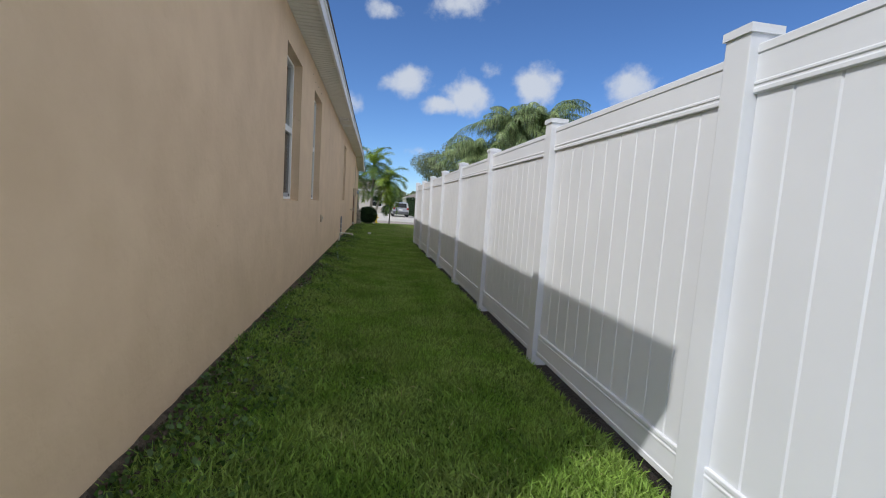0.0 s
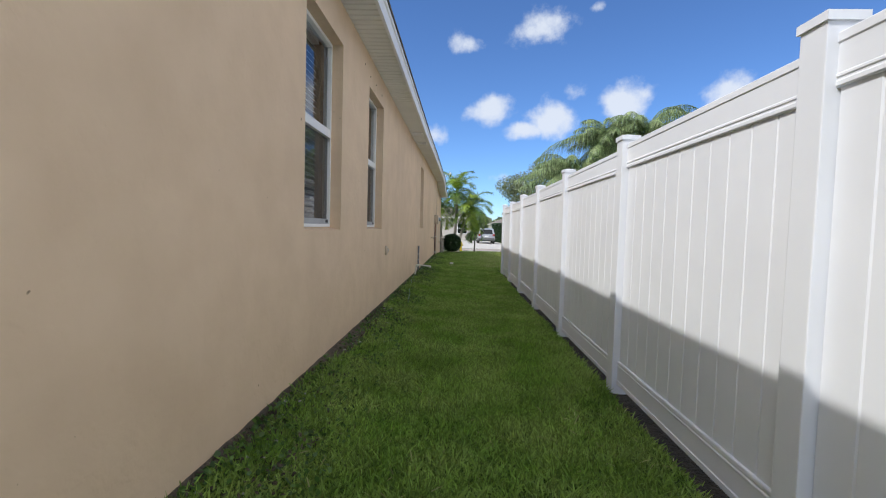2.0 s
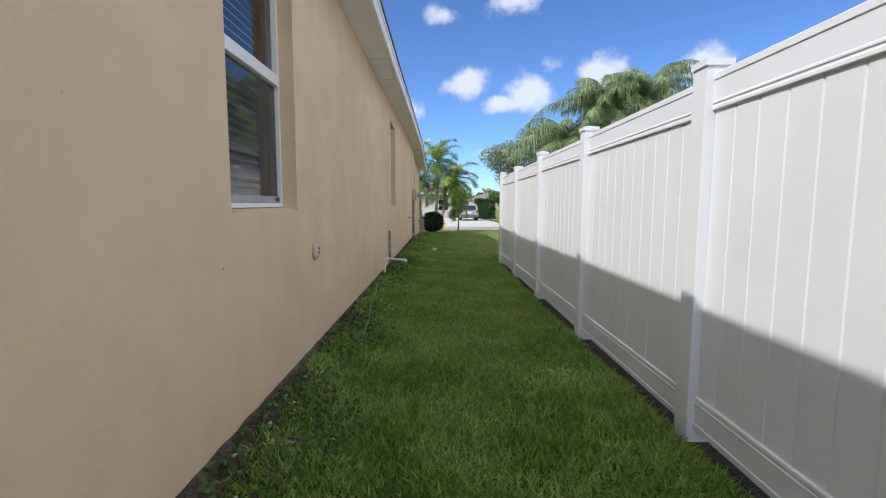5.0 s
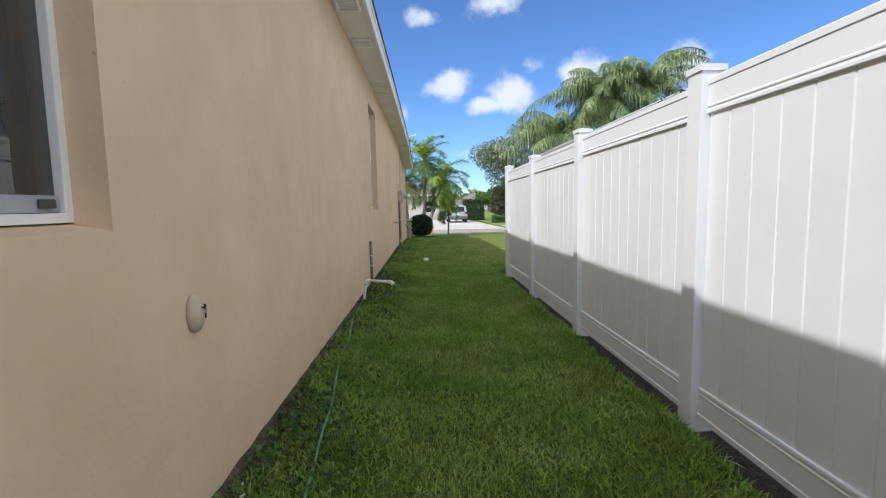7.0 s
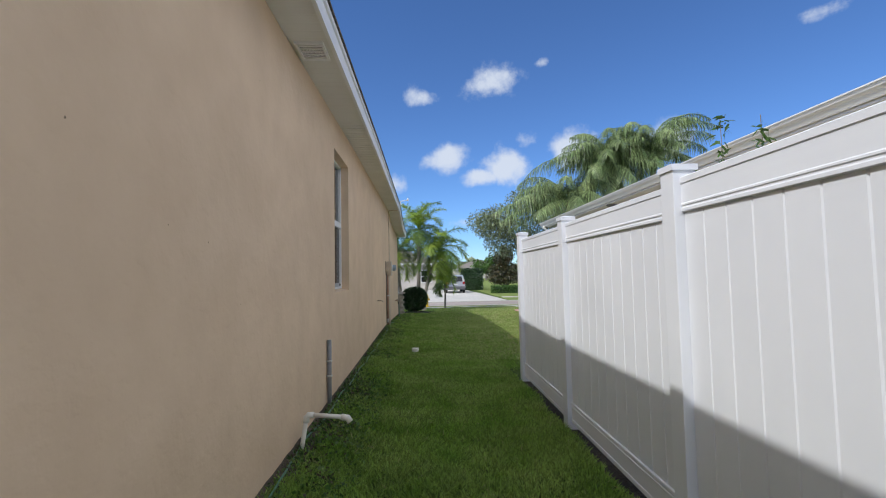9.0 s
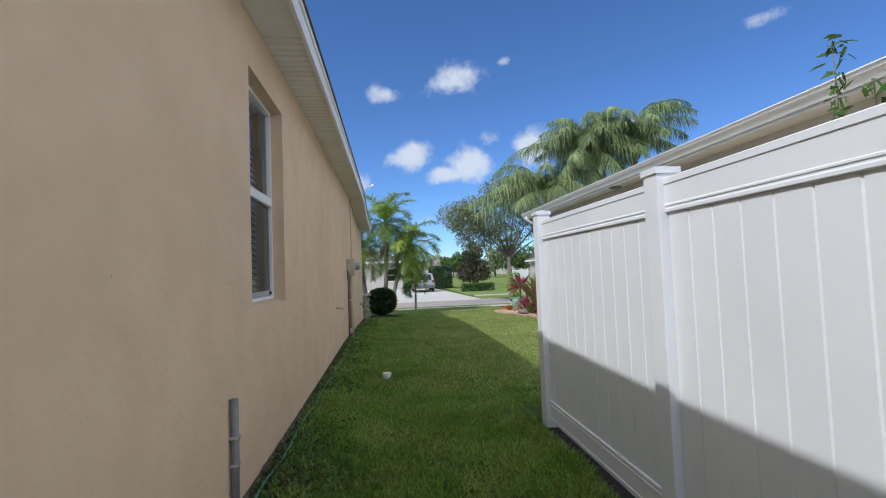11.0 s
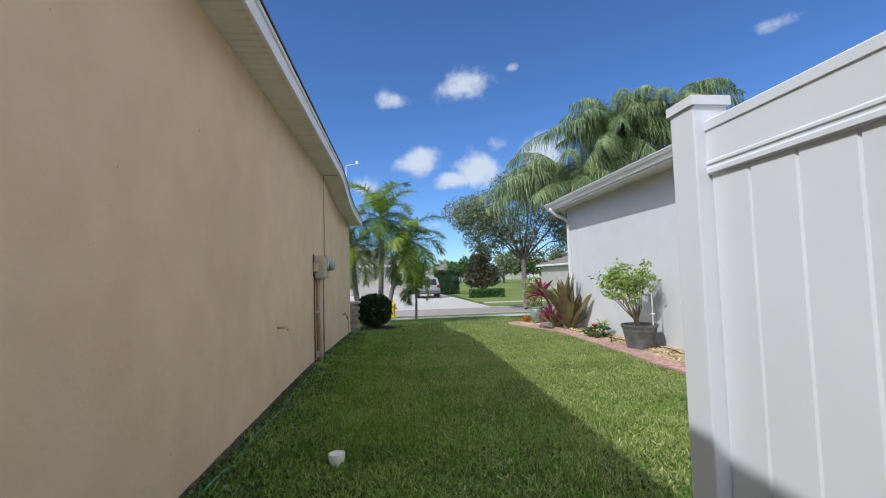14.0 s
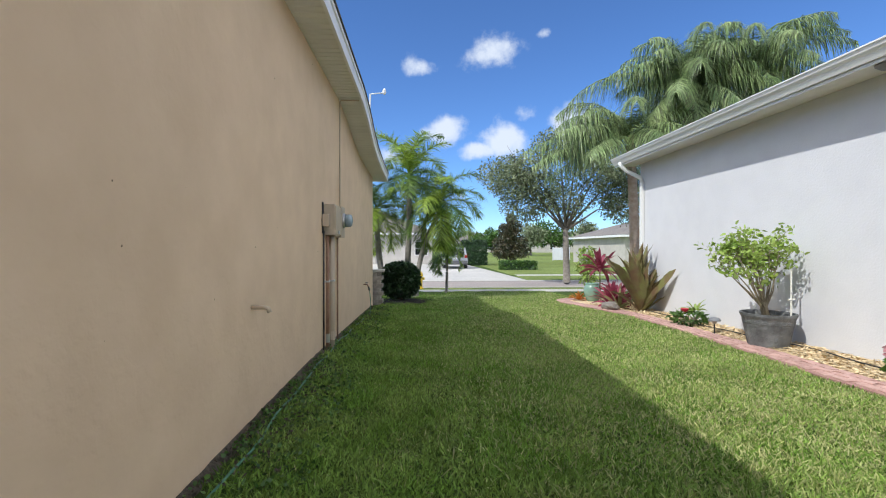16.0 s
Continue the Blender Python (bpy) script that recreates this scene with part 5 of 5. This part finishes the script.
while s < total - 0.1:
    f = s / total * 399
    i = int(f)
    p, q, tv = line[i], inn[i], tan_[i]
    if p[1] > 15.6:
        for j in range(3):
            d = 0.065 + 0.110 * j
            sh = 0.1 * (j % 2)
            ii = min(399, int((s + sh) / total * 399))
            p2, q2, t2 = line[ii], inn[ii], tan_[ii]
            ang_ = math.atan2(t2[1], t2[0]) - math.pi / 2 + (0.35 if j == 1 else -0.12)
            m = Matrix.Translation((p2[0] + q2[0] * d, p2[1] + q2[1] * d, gz(p2[0], p2[1]) + 0.050)) @ Matrix.Rotation(ang_, 4, "Z")
            if first:
                pme.matrix_basis = m
                first = False
            else:
                share("paver", pme.data, m, edging)
    s += 0.205

# wood chip mulch between the edging and the wall
bm = bmesh.new()
rows_ = []
for p, q in zip(line[::4], inn[::4]):
    x0, y0 = p[0] + q[0] * 0.34, p[1] + q[1] * 0.34
    xw = GX - 0.005 if y0 < GY1 else max(x0 + 0.02, 5.6)
    rows_.append([bm.verts.new((x0 + (xw - x0) * f, y0, gz(x0, y0) + 0.028 + 0.03 * f + 0.015 * noise.noise((3 * (x0 + f), 3 * y0, 0)))) for f in (0, 0.25, 0.5, 0.75, 1)])
for a, b in zip(rows_, rows_[1:]):
    for k in range(4):
        bm.faces.new((a[k], a[k + 1], b[k + 1], b[k]))
bmesh.ops.recalc_face_normals(bm, faces=bm.faces)
tagged(part("mulch_bed", bm, MULCH), "yellow wood chip mulch bed along the wall", "mulch", kind="structure")
rng = np.random.default_rng(12)
n = 9000
ii = rng.integers(60, 330, n)
p, q = line[ii], inn[ii]
x0, y0 = p[:, 0] + q[:, 0] * 0.36, p[:, 1] + q[:, 1] * 0.36
xw = np.where(y0 < GY1, GX - 0.04, 5.3)
fr = rng.uniform(0, 1, n)
B = np.stack([x0 + (xw - x0) * fr, y0, ground_z(x0, y0) + 0.035 + 0.03 * fr + rng.uniform(0, 0.018, n)], axis=1)
D = unit(np.stack([rng.normal(size=n), rng.normal(size=n), rng.normal(0, 0.22, n)], axis=1))
S = unit(np.cross(D, np.stack([rng.normal(0, 0.3, n), rng.normal(0, 0.3, n), np.ones(n)], axis=1)))
tagged(new("wood_chips", blade_mesh("wood_chips", B, D, S, rng.uniform(0.03, 0.075, n), rng.uniform(0.015, 0.03, n), np.zeros((n, 3)), MULCH)), "loose yellow wood chips on the bed", "wood chips", kind="stuff")


def bed_z(x, y):
    return gz(x, y) + 0.055


# shrub in a half barrel
pot = thing("barrel_planter", (4.47, 22.05, bed_z(4.4, 22.05) - 0.03), "dark half-barrel planter with hoops on the mulch", "planter")
part("barrel", lathe(bmesh.new(), [(0.205, 0.0), (0.218, 0.02), (0.285, 0.36), (0.305, 0.40), (0.308, 0.43), (0.284, 0.43), (0.26, 0.37), (0.02, 0.365)], 28), BARREL, pot)
for z, r in ((0.10, 0.231), (0.30, 0.272)):
    part("hoop", lathe(bmesh.new(), [(r, z), (r + 0.006, z + 0.004), (r + 0.010, z + 0.036), (r + 0.004, z + 0.04)], 28), BARREL, pot, "weathered dark hoop")
part("soil", lathe(bmesh.new(), [(0.245, 0.366), (0.18, 0.385), (0.01, 0.39)], 20), DIRT, pot)
sh = thing("potted_shrub", (4.45, 22.05, bed_z(4.4, 22.05) + 0.34), "branching shrub with bright green leaves in a planter", "shrub")
rng = np.random.default_rng(33)
bm = bmesh.new()
tips = []
for k in range(19):
    a = 2 * math.pi * k / 19 + rng.uniform(-0.2, 0.2)
    r = rng.uniform(0.10, 0.48)
    h = rng.uniform(0.82, 1.08) - 0.30 * (r / 0.48) ** 2
    e = Vector((r * math.cos(a) - 0.20, r * math.sin(a) * 0.8 + 0.08, h))
    m = Vector((e.x * 0.42, e.y * 0.42, h * 0.5)) + Vector(rng.normal(0, 0.03, 3))
    sweep(bm, [(0.035 * math.cos(a), 0.035 * math.sin(a), -0.02), (0.03 * math.cos(a) - 0.03, 0.03 * math.sin(a) + 0.01, 0.14), tuple(m), tuple(e)], [0.014, 0.012, 0.008, 0.003], 6)
    for j in range(4):
        f = m.lerp(e, 0.35 + 0.18 * j)
        g = f + Vector((rng.normal(0, 0.12), rng.normal(0, 0.12), rng.uniform(0.06, 0.22)))
        g.z = min(g.z, 1.10)
        sweep(bm, [tuple(f), tuple(g)], [0.005, 0.002], 4)
        tips.append(g)
    tips.append(e)
part("branchwork", bm, STEM, sh, smooth=True)
T = np.array([tuple(t) for t in tips])
P = np.repeat(T, 19, axis=0) + rng.normal(0, 0.055, (len(T) * 19, 3)) * np.array([1.0, 1.0, 0.7])
ob = new("foliage", leaf_mesh("foliage", P, 0.066, LEAF_BRIGHT, rng, up=0.8, narrow=0.45))
ob.parent = sh
stk = thing("white_stake", (4.62, 21.87, bed_z(4.6, 21.9) + 0.33), "white plastic irrigation stake in the planter", "stake")
part("tube", sweep(bmesh.new(), [(0, 0, -0.05), (0, 0, 0.62)], 0.010, 8), PVC, stk)
part("tee", sweep(bmesh.new(), [(-0.04, 0, 0.25), (0.04, 0, 0.25)], 0.013, 8), PVC, stk)

# big strap-leaved bromeliad
def rosette(name, place, label, category, n, length, width, el0, el1, mat, seed, bend=0.35, group=""):
    rng = np.random.default_rng(seed)
    t = thing(name, place, label, category, group)
    for k in range(n):
        f = k / max(1, n - 1)
        az = k * 2.399 + rng.uniform(-0.6, 0.6)
        el = radians(el0 + (el1 - el0) * f + rng.uniform(-13, 13))
        L = length * rng.uniform(0.5, 1.12)
        w = width * rng.uniform(0.8, 1.15)
        bm = bmesh.new()
        h = Vector((math.cos(az), math.sin(az), 0))
        lat = Vector((-h.y, h.x, 0))
        p = h * 0.03
        rings = []
        tw = rng.normal(0, 0.7)
        bb = bend * rng.uniform(0.2, 1.9)
        for j in range(9):
            s = j / 8
            e = el - bb * 2.2 * s * s
            ww = w * (0.55 + 0.55 * math.sin(math.pi * min(1, s * 0.85 + 0.1))) * (1 - s ** 9) * 0.5 + 0.002
            up = (-h * math.sin(e) + Vector((0, 0, 1)) * math.cos(e))
            l2 = lat * math.cos(tw * s) + up * math.sin(tw * s)
            rings.append([bm.verts.new(p - l2 * ww + up * ww * 0.35), bm.verts.new(p), bm.verts.new(p + l2 * ww + up * ww * 0.35)])
            p = p + (h * math.cos(e) + Vector((0, 0, 1)) * math.sin(e)) * (L / 8)
        for a, b in zip(rings, rings[1:]):
            for q in range(2):
                bm.faces.new((a[q], a[q + 1], b[q + 1], b[q]))
        part("leaf", bm, mat, t, smooth=True)
    return t


rosette("giant_bromeliad", (4.58, 25.5, bed_z(4.5, 25.5) - 0.03), "large olive and bronze strap-leaved bromeliad", "bromeliad", 50, 1.32, 0.165, 94, 52, BROM, 4, 0.18)
rosette("small_bromeliad", (4.38, 26.1, bed_z(4.4, 26.1) - 0.02), "low bronze and green bromeliad at the edging", "bromeliad", 16, 0.55, 0.08, 75, 15, BROM, 8, 0.3)
rosette("ti_plant", (4.45, 26.6, bed_z(4.4, 26.6)), "crimson-leaved ti plant in the bed", "ti plant", 105, 0.56, 0.07, 88, -20, RED_LEAF, 5, 0.35, "ti plants")
tp = rosette("ti_plant", (4.45, 27.3, bed_z(4.6, 27.3) + 0.80), "tall pink-red ti plant on a bare cane", "ti plant", 46, 0.55, 0.07, 80, -20, RED_LEAF, 6, 0.4, "ti plants")
part("cane", sweep(bmesh.new(), [(0.02, 0, -0.80), (0.0, 0, -0.4), (0, 0, 0.05)], 0.018, 8), STEM, tp)
rosette("ti_plant", (4.72, 26.9, bed_z(4.6, 26.9) + 0.05), "crimson-leaved ti plant in the bed", "ti plant", 80, 0.56, 0.07, 85, -15, RED_LEAF, 15, 0.35, "ti plants")
rosette("orange_croton", (4.22, 28.1, bed_z(4.2, 28.1)), "small orange croton by the edging", "croton", 30, 0.26, 0.05, 85, 0, ORANGE, 7, 0.3)
limb_tree("leafy_shrub", (4.55, 28.3, bed_z(4.5, 28.3)), "upright green leafy shrub in the bed", 0.03, (0, 0, 0.3), [(0, 0, 0.55), (-0.1, 0.05, 0.85), (0.1, 0, 1.0), (-0.05, 0, 1.2)], [(0.25, 0.25, 0.22)] * 4, 900, 0.08, LEAF_BRIGHT, "shrub", 41, STEM)
un = thing("garden_urn", (4.5, 27.9, bed_z(4.5, 27.9) - 0.02), "green glazed garden urn in the bed", "urn")
part("vessel", lathe(bmesh.new(), [(0.12, 0), (0.15, 0.03), (0.21, 0.2), (0.22, 0.30), (0.18, 0.40), (0.16, 0.43), (0.185, 0.46), (0.16, 0.46), (0.13, 0.42), (0.02, 0.40)], 24), URN, un, smooth=True)
rk = thing("rock", (4.12, 25.95, bed_z(4.1, 25.9)), "flat dark grey rock on the edging", "rock")
bm = bmesh.new()
bmesh.ops.create_icosphere(bm, subdivisions=3, radius=1.0)
for v in bm.verts:
    k = 1 + 0.25 * noise.noise(v.co * 1.7)
    v.co = Vector((v.co.x * 0.16 * k, v.co.y * 0.26 * k, v.co.z * 0.10 * k + 0.05))
part("stone", bm, ROCK, rk)
# low flowering plants
sf = clump_shrub("flowering_plant", (4.50, 23.8, bed_z(4.5, 23.8) - 0.02), "low green plant with one red bloom on the mulch", "flower", (0.24, 0.28, 0.10), 250, 0.09, LEAF, 14)
part("bloom", lathe(bmesh.new(), [(0.01, 0.22), (0.05, 0.25), (0.065, 0.28), (0.02, 0.27)], 10, (-0.10, -0.08)), REDPETAL, sf, "red bloom")
rosette("young_plant", (4.60, 23.75, bed_z(4.6, 23.75) + 0.22), "thin upright young plant with narrow leaves", "plant", 14, 0.22, 0.04, 70, 0, LEAF_BRIGHT, 18, 0.3)
hd = clump_shrub("hydrangea", (4.68, 20.45, bed_z(4.6, 20.4) - 0.02), "low hydrangea with faded pink flower heads", "flower", (0.17, 0.24, 0.10), 340, 0.10, LEAF, 16)
rng = np.random.default_rng(50)
for fx, fy, fz in ((-0.08, -0.18, 0.23), (-0.13, 0.16, 0.23), (0.04, 0.02, 0.26)):
    d = unit(rng.normal(size=(90, 3)))
    ob = new("flower_head", leaf_mesh("flower_head", d * 0.055 + np.array([fx, fy, fz]), 0.035, PINK, rng, up=0.1, narrow=0.9, outward=d))
    ob.parent = hd
    ob["label"] = "faded pink flower head"
# solar path light
sl_ = thing("path_light", (4.38, 22.95, bed_z(4.38, 22.95)), "small grey solar path light on a stake", "path light")
part("stake", sweep(bmesh.new(), [(0, 0, -0.1), (0, 0, 0.12)], 0.010, 8), BLACK, sl_)
part("lens", lathe(bmesh.new(), [(0.025, 0.12), (0.04, 0.17)], 14), material("frosted_lens", (0.55, 0.5, 0.4), rough=0.3), sl_)
part("cap", lathe(bmesh.new(), [(0.085, 0.17), (0.085, 0.18), (0.06, 0.21), (0.015, 0.22)], 18), CONDUIT, sl_)
# drip tube on the mulch
dt = thing("drip_tube", (0, 0, 0), "thin black drip irrigation tube on the mulch", "drip tube")
part("tube", sweep(bmesh.new(), [(4.62 + 0.06 * math.sin(2.1 * y) + 0.03 * math.sin(5 * y), y, gz(4.6, y) + 0.075) for y in np.arange(17.5, 25.4, 0.15)], 0.008, 6), BLACK, dt, smooth=True)
# downspout of the grey house
dn = thing("downspout", (GX - 0.04, 26.05, gz(5, 26)), "white aluminium downspout on the house corner", "downspout")
zb = 2.93 - gz(5, 26)
part("pipe", boxes((-0.035, 0.035, -0.045, 0.045, 0.02, zb - 0.42), bevel=0.008), WHITE, dn)
part("offset", sweep(bmesh.new(), [(0, 0, zb - 0.43), (-0.02, 0.02, zb - 0.33), (-0.30, 0.10, zb - 0.16), (-0.42, 0.12, zb - 0.05), (-0.43, 0.12, zb + 0.02)], 0.042, 10), WHITE, dn, smooth=True)
part("bracket", boxes((-0.04, 0.038, -0.05, 0.05, 1.2, 1.23)), WHITE, dn)
gv = thing("soffit_lamp", (4.68, 20.75, 2.92), "oval white lamp base under the neighbouring soffit", "soffit lamp")
part("plate", lathe(bmesh.new(), [(0.13, -0.002), (0.13, -0.02), (0.09, -0.05), (0.01, -0.055)], 20), CONDUIT, gv)

# weedy plants behind the fence
for vx, vy, h, sd in ((3.65, 15.05, 3.28, 1), (3.5, 14.2, 3.0, 2), (2.45, 13.8, 2.35, 3), (2.6, 11.2, 2.15, 4)):
    rng = np.random.default_rng(60 + sd)
    v_ = thing("tall_weed", (vx, vy, gz(vx, vy)), "tall leafy weed standing behind the fence", "weed", "weeds behind the fence")
    part("stem", sweep(bmesh.new(), [(0, 0, -0.05), (0.03, 0.02, h * 0.5), (0.0, 0.03, h)], [0.014, 0.011, 0.004], 6), STEM, v_)
    zz = rng.uniform(h * 0.35, h, 150)
    P = np.stack([rng.normal(0, 0.03, 150), rng.normal(0, 0.03, 150), zz], axis=1)
    d = np.stack([rng.normal(size=150), rng.normal(size=150), rng.normal(-0.2, 0.2, 150)], axis=1)
    ob = new("foliage", leaf_mesh("foliage", P, 0.10, LEAF, rng, up=0.0, narrow=0.24, outward=unit(d)))
    ob.parent = v_

# ---- dirt along the wall and the lawn itself ----
bm = bmesh.new()
rows_ = []
for y in np.arange(1.5, 27.3, 0.06):
    w = 0.06 + 0.10 * math.exp(-((float(y) - 7.2) / 1.1) ** 2) + 0.09 * math.exp(-((float(y) - 13.2) / 0.5) ** 2) + 0.05 * noise.noise((0.0, float(y) * 1.3, 3)) + 0.05 * noise.noise((2.0, float(y) * 5, 1))
    rows_.append([bm.verts.new((WX + 0.002 + w * f, y, gz(WX + w * f, y) + 0.012 + 0.03 * (1 - f) ** 2 + 0.012 * noise.noise((f * 3, float(y) * 7, 5)) - 0.03 * (f == 1))) for f in (0, 0.3, 0.6, 0.85, 1)])
for a, b in zip(rows_, rows_[1:]):
    for k in range(4):
        bm.faces.new((a[k], a[k + 1], b[k + 1], b[k]))
bmesh.ops.recalc_face_normals(bm, faces=bm.faces)
tagged(part("dirt_strip", bm, DIRT), "bare brown dirt strip at the foot of the wall", "dirt", kind="structure")
# bare soil gap; its near-black colour includes the shade under the fence
bm = bmesh.new()
rows_ = []
for y in np.arange(-3.0, 16.4, 0.08):
    y = float(y)
    w = 0.05 * noise.noise((4.0, y * 1.7, 2)) + 0.03 * noise.noise((6.0, y * 6, 4))
    rows_.append([bm.verts.new((x, y, gz(x, y) + h + 0.012 * noise.noise((x * 6, y * 6, 8)))) for x, h in ((1.205 - w, -0.02), (1.25 - w * 0.6, 0.014), (1.33, 0.012), (1.46, 0.012), (1.60 + w, 0.012), (1.68 + w, -0.02))])
for a, b in zip(rows_, rows_[1:]):
    for k in range(5):
        bm.faces.new((a[k], a[k + 1], b[k + 1], b[k]))
bmesh.ops.recalc_face_normals(bm, faces=bm.faces)
tagged(part("soil_strip", bm, SHADED_SOIL), "bare soil in the gap under the fence, shade painted into its colour", "soil", kind="structure")
rng = np.random.default_rng(77)
bm = bmesh.new()
for k in range(46):
    y = rng.uniform(3.5, 9.5)
    x = WX + rng.uniform(0.04, 0.32)
    r = rng.uniform(0.005, 0.012)
    m = Matrix.Translation((x, y, gz(x, y) + 0.03)) @ Matrix.Rotation(rng.uniform(0, 6), 4, "Z") @ Matrix.Diagonal((r * 1.5, r, r * 0.7, 1))
    bmesh.ops.create_icosphere(bm, subdivisions=1, radius=1.0, matrix=m)
tagged(part("pebbles", bm, CONCRETE), "small pale pebbles scattered in the dirt", "pebbles", kind="stuff")


def lawn(name, x0, x1, y0, y1, density, tall, wide, seed, keep=None, mat=None, label="thick green lawn grass"):
    rng = np.random.default_rng(seed)
    n = int((x1 - x0) * (y1 - y0) * density)
    x, y = rng.uniform(x0, x1, n), rng.uniform(y0, y1, n)
    patch = np.sin(x * 3.1 + 1.7 * np.sin(y * 1.3)) * np.sin(y * 2.3 + 2.1 * np.sin(x * 1.9)) + 0.6 * np.sin(x * 9 + y * 4) * np.sin(y * 8 - x * 5)
    ok = rng.uniform(0, 1, n) < 0.92 + 0.18 * patch
    ok &= rng.uniform(0, 1, n) < np.clip((x - (WX + 0.02)) / 0.17 + 0.2 * patch - 0.5 * np.exp(-((y - 7.2) / 1.1) ** 2), 0.05, 1) * np.clip((1.27 + 0.10 * np.clip((3.2 - y) / 0.8, 0, 1) + 0.04 * np.sin(y * 5.1) + 0.02 * np.sin(y * 13) - x + 10.0 * (y > 16.4)) / 0.13, 0.0, 1)
    if keep is not None:
        ok &= keep(x, y)
    x, y, patch = x[ok], y[ok], patch[ok]
    n = len(x)
    B = np.stack([x, y, ground_z(x, y) - 0.004], axis=1)
    D = rng.normal(size=(n, 3))
    D[:, 2] = 1.9 + 1.4 * rng.uniform(size=n)
    D = unit(D)
    S = unit(np.cross(D, rng.normal(size=(n, 3))))
    L = tall * rng.uniform(0.5, 1.4, n) * (1 + 0.25 * patch)
    bend = D * np.array([0.38, 0.38, 0.0]) * L[:, None]
    bend[:, 2] = -0.20 * L * rng.uniform(0.4, 1.3, n)
    tagged(new(name, blade_mesh(name, B, D, S, L, wide * rng.uniform(0.7, 1.3, n), bend, mat or BLADE)), label, "grass", kind="stuff")


EDGE_Y = np.array([12.0, 15.5, 16.5, 17.3, 17.85, 18.18, 18.58, 19.1, 20.0, 20.8, 22.0, 23.2, 24.2, 25.3, 26.6, 27.7, 28.4, 28.9, 31.9])
EDGE_X = np.array([2.05, 2.05, 2.1, 2.3, 2.66, 2.98, 3.46, 3.80, 3.92, 3.90, 3.98, 4.02, 4.05, 4.02, 3.74, 3.58, 3.75, 4.35, 4.4])
outside = lambda x, y: (x < np.interp(y, EDGE_Y, EDGE_X) + 0.01) & ~((x < -1.5) & (y > 28.1))
lawn("grass", WX + 0.02, 1.36, 1.2, 9.0, 10500, 0.062, 0.0076, 1)
lawn("grass", WX + 0.02, 1.36, 9.0, 17.0, 10000, 0.056, 0.0072, 2)
lawn("grass", 1.36, 2.3, 14.5, 17.0, 3500, 0.06, 0.008, 3, outside)
lawn("grass", WX + 0.02, 4.1, 17.0, 23.0, 5600, 0.056, 0.0088, 4, outside)
lawn("grass", WX + 0.02, 4.4, 23.0, 31.85, 3000, 0.058, 0.012, 5, outside)
# dry blades in a paler colour that also holds the lawn's sunlit brightness
SUNLIT_DRY_BLADE = material("dry_grass_blade", (0.44, 0.48, 0.18), (0.58, 0.57, 0.28), scale=2.0, rough=0.6, vary=0.3, island=True, specular=0.3, transluc=0.4, big=0.2, big_scale=0.9)


def sunlit_dry_part(x, y):
    """Dry blades thicken away from the house wall, paling the lawn where sunlight falls."""
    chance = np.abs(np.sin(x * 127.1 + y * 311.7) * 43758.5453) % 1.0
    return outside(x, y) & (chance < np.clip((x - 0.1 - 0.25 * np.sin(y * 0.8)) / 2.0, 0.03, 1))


lawn("grass", WX + 0.1, 4.1, 17.0, 23.0, 3000, 0.060, 0.0085, 6, sunlit_dry_part, SUNLIT_DRY_BLADE, "pale dry blades that also carry the lawn's sunlit brightness")
lawn("grass", WX + 0.1, 4.4, 23.0, 31.85, 1700, 0.060, 0.012, 7, sunlit_dry_part, SUNLIT_DRY_BLADE, "pale dry blades that also carry the lawn's sunlit brightness")


def scattered(name, label, category, n, x0, x1, y0, y1, power, size, narrow, up, mat, seed):
    """Loose leaves strewn over the ground, thicker towards the wall."""
    rng = np.random.default_rng(seed)
    x = x0 + (x1 - x0) * rng.uniform(0, 1, n) ** power
    y = rng.uniform(y0, y1, n)
    ok = np.sin(y * 1.9 + 2 * np.sin(y * 0.7)) + 0.7 * np.sin(y * 7 + x * 9) > rng.uniform(-1.6, 0.8, n)
    x, y = x[ok], y[ok]
    P = np.stack([x, y, ground_z(x, y) + rng.uniform(0.01, 0.045, len(x))], axis=1)
    tagged(new(name, leaf_mesh(name, P, size, mat, rng, up=up, narrow=narrow)), label, category, kind="stuff")


STRAW_AND_SUN = material("dry_straw", (0.36, 0.36, 0.13), (0.46, 0.44, 0.20), scale=6.0, rough=0.8, vary=0.3, island=True)
scattered("ground_weeds", "broad-leaved weeds creeping along the wall foot", "weeds", 16000, WX + 0.03, WX + 0.55, 1.5, 27.0, 1.5, 0.030, 0.75, 0.5, LEAF, 90)
scattered("fallen_leaves", "brown leaf litter at the wall foot", "leaf litter", 9000, WX + 0.03, WX + 0.40, 1.5, 27.0, 1.6, 0.028, 0.5, 0.1, DIRT, 91)
scattered("dry_grass", "dry straw blades in the lawn, also used to pale its sunlit part", "straw", 3000, WX + 0.15, 1.25, 1.5, 17.0, 1.0, 0.06, 0.06, 0.5, STRAW_AND_SUN, 92)
# straw packed thicker away from the wall, to pale the sunlit lawn
scattered("dry_grass", "dry straw blades in the lawn, also used to pale its sunlit part", "straw", 52000, WX + 0.2, 3.75, 17.0, 28.0, 0.55, 0.032, 0.12, 0.5, STRAW_AND_SUN, 93)
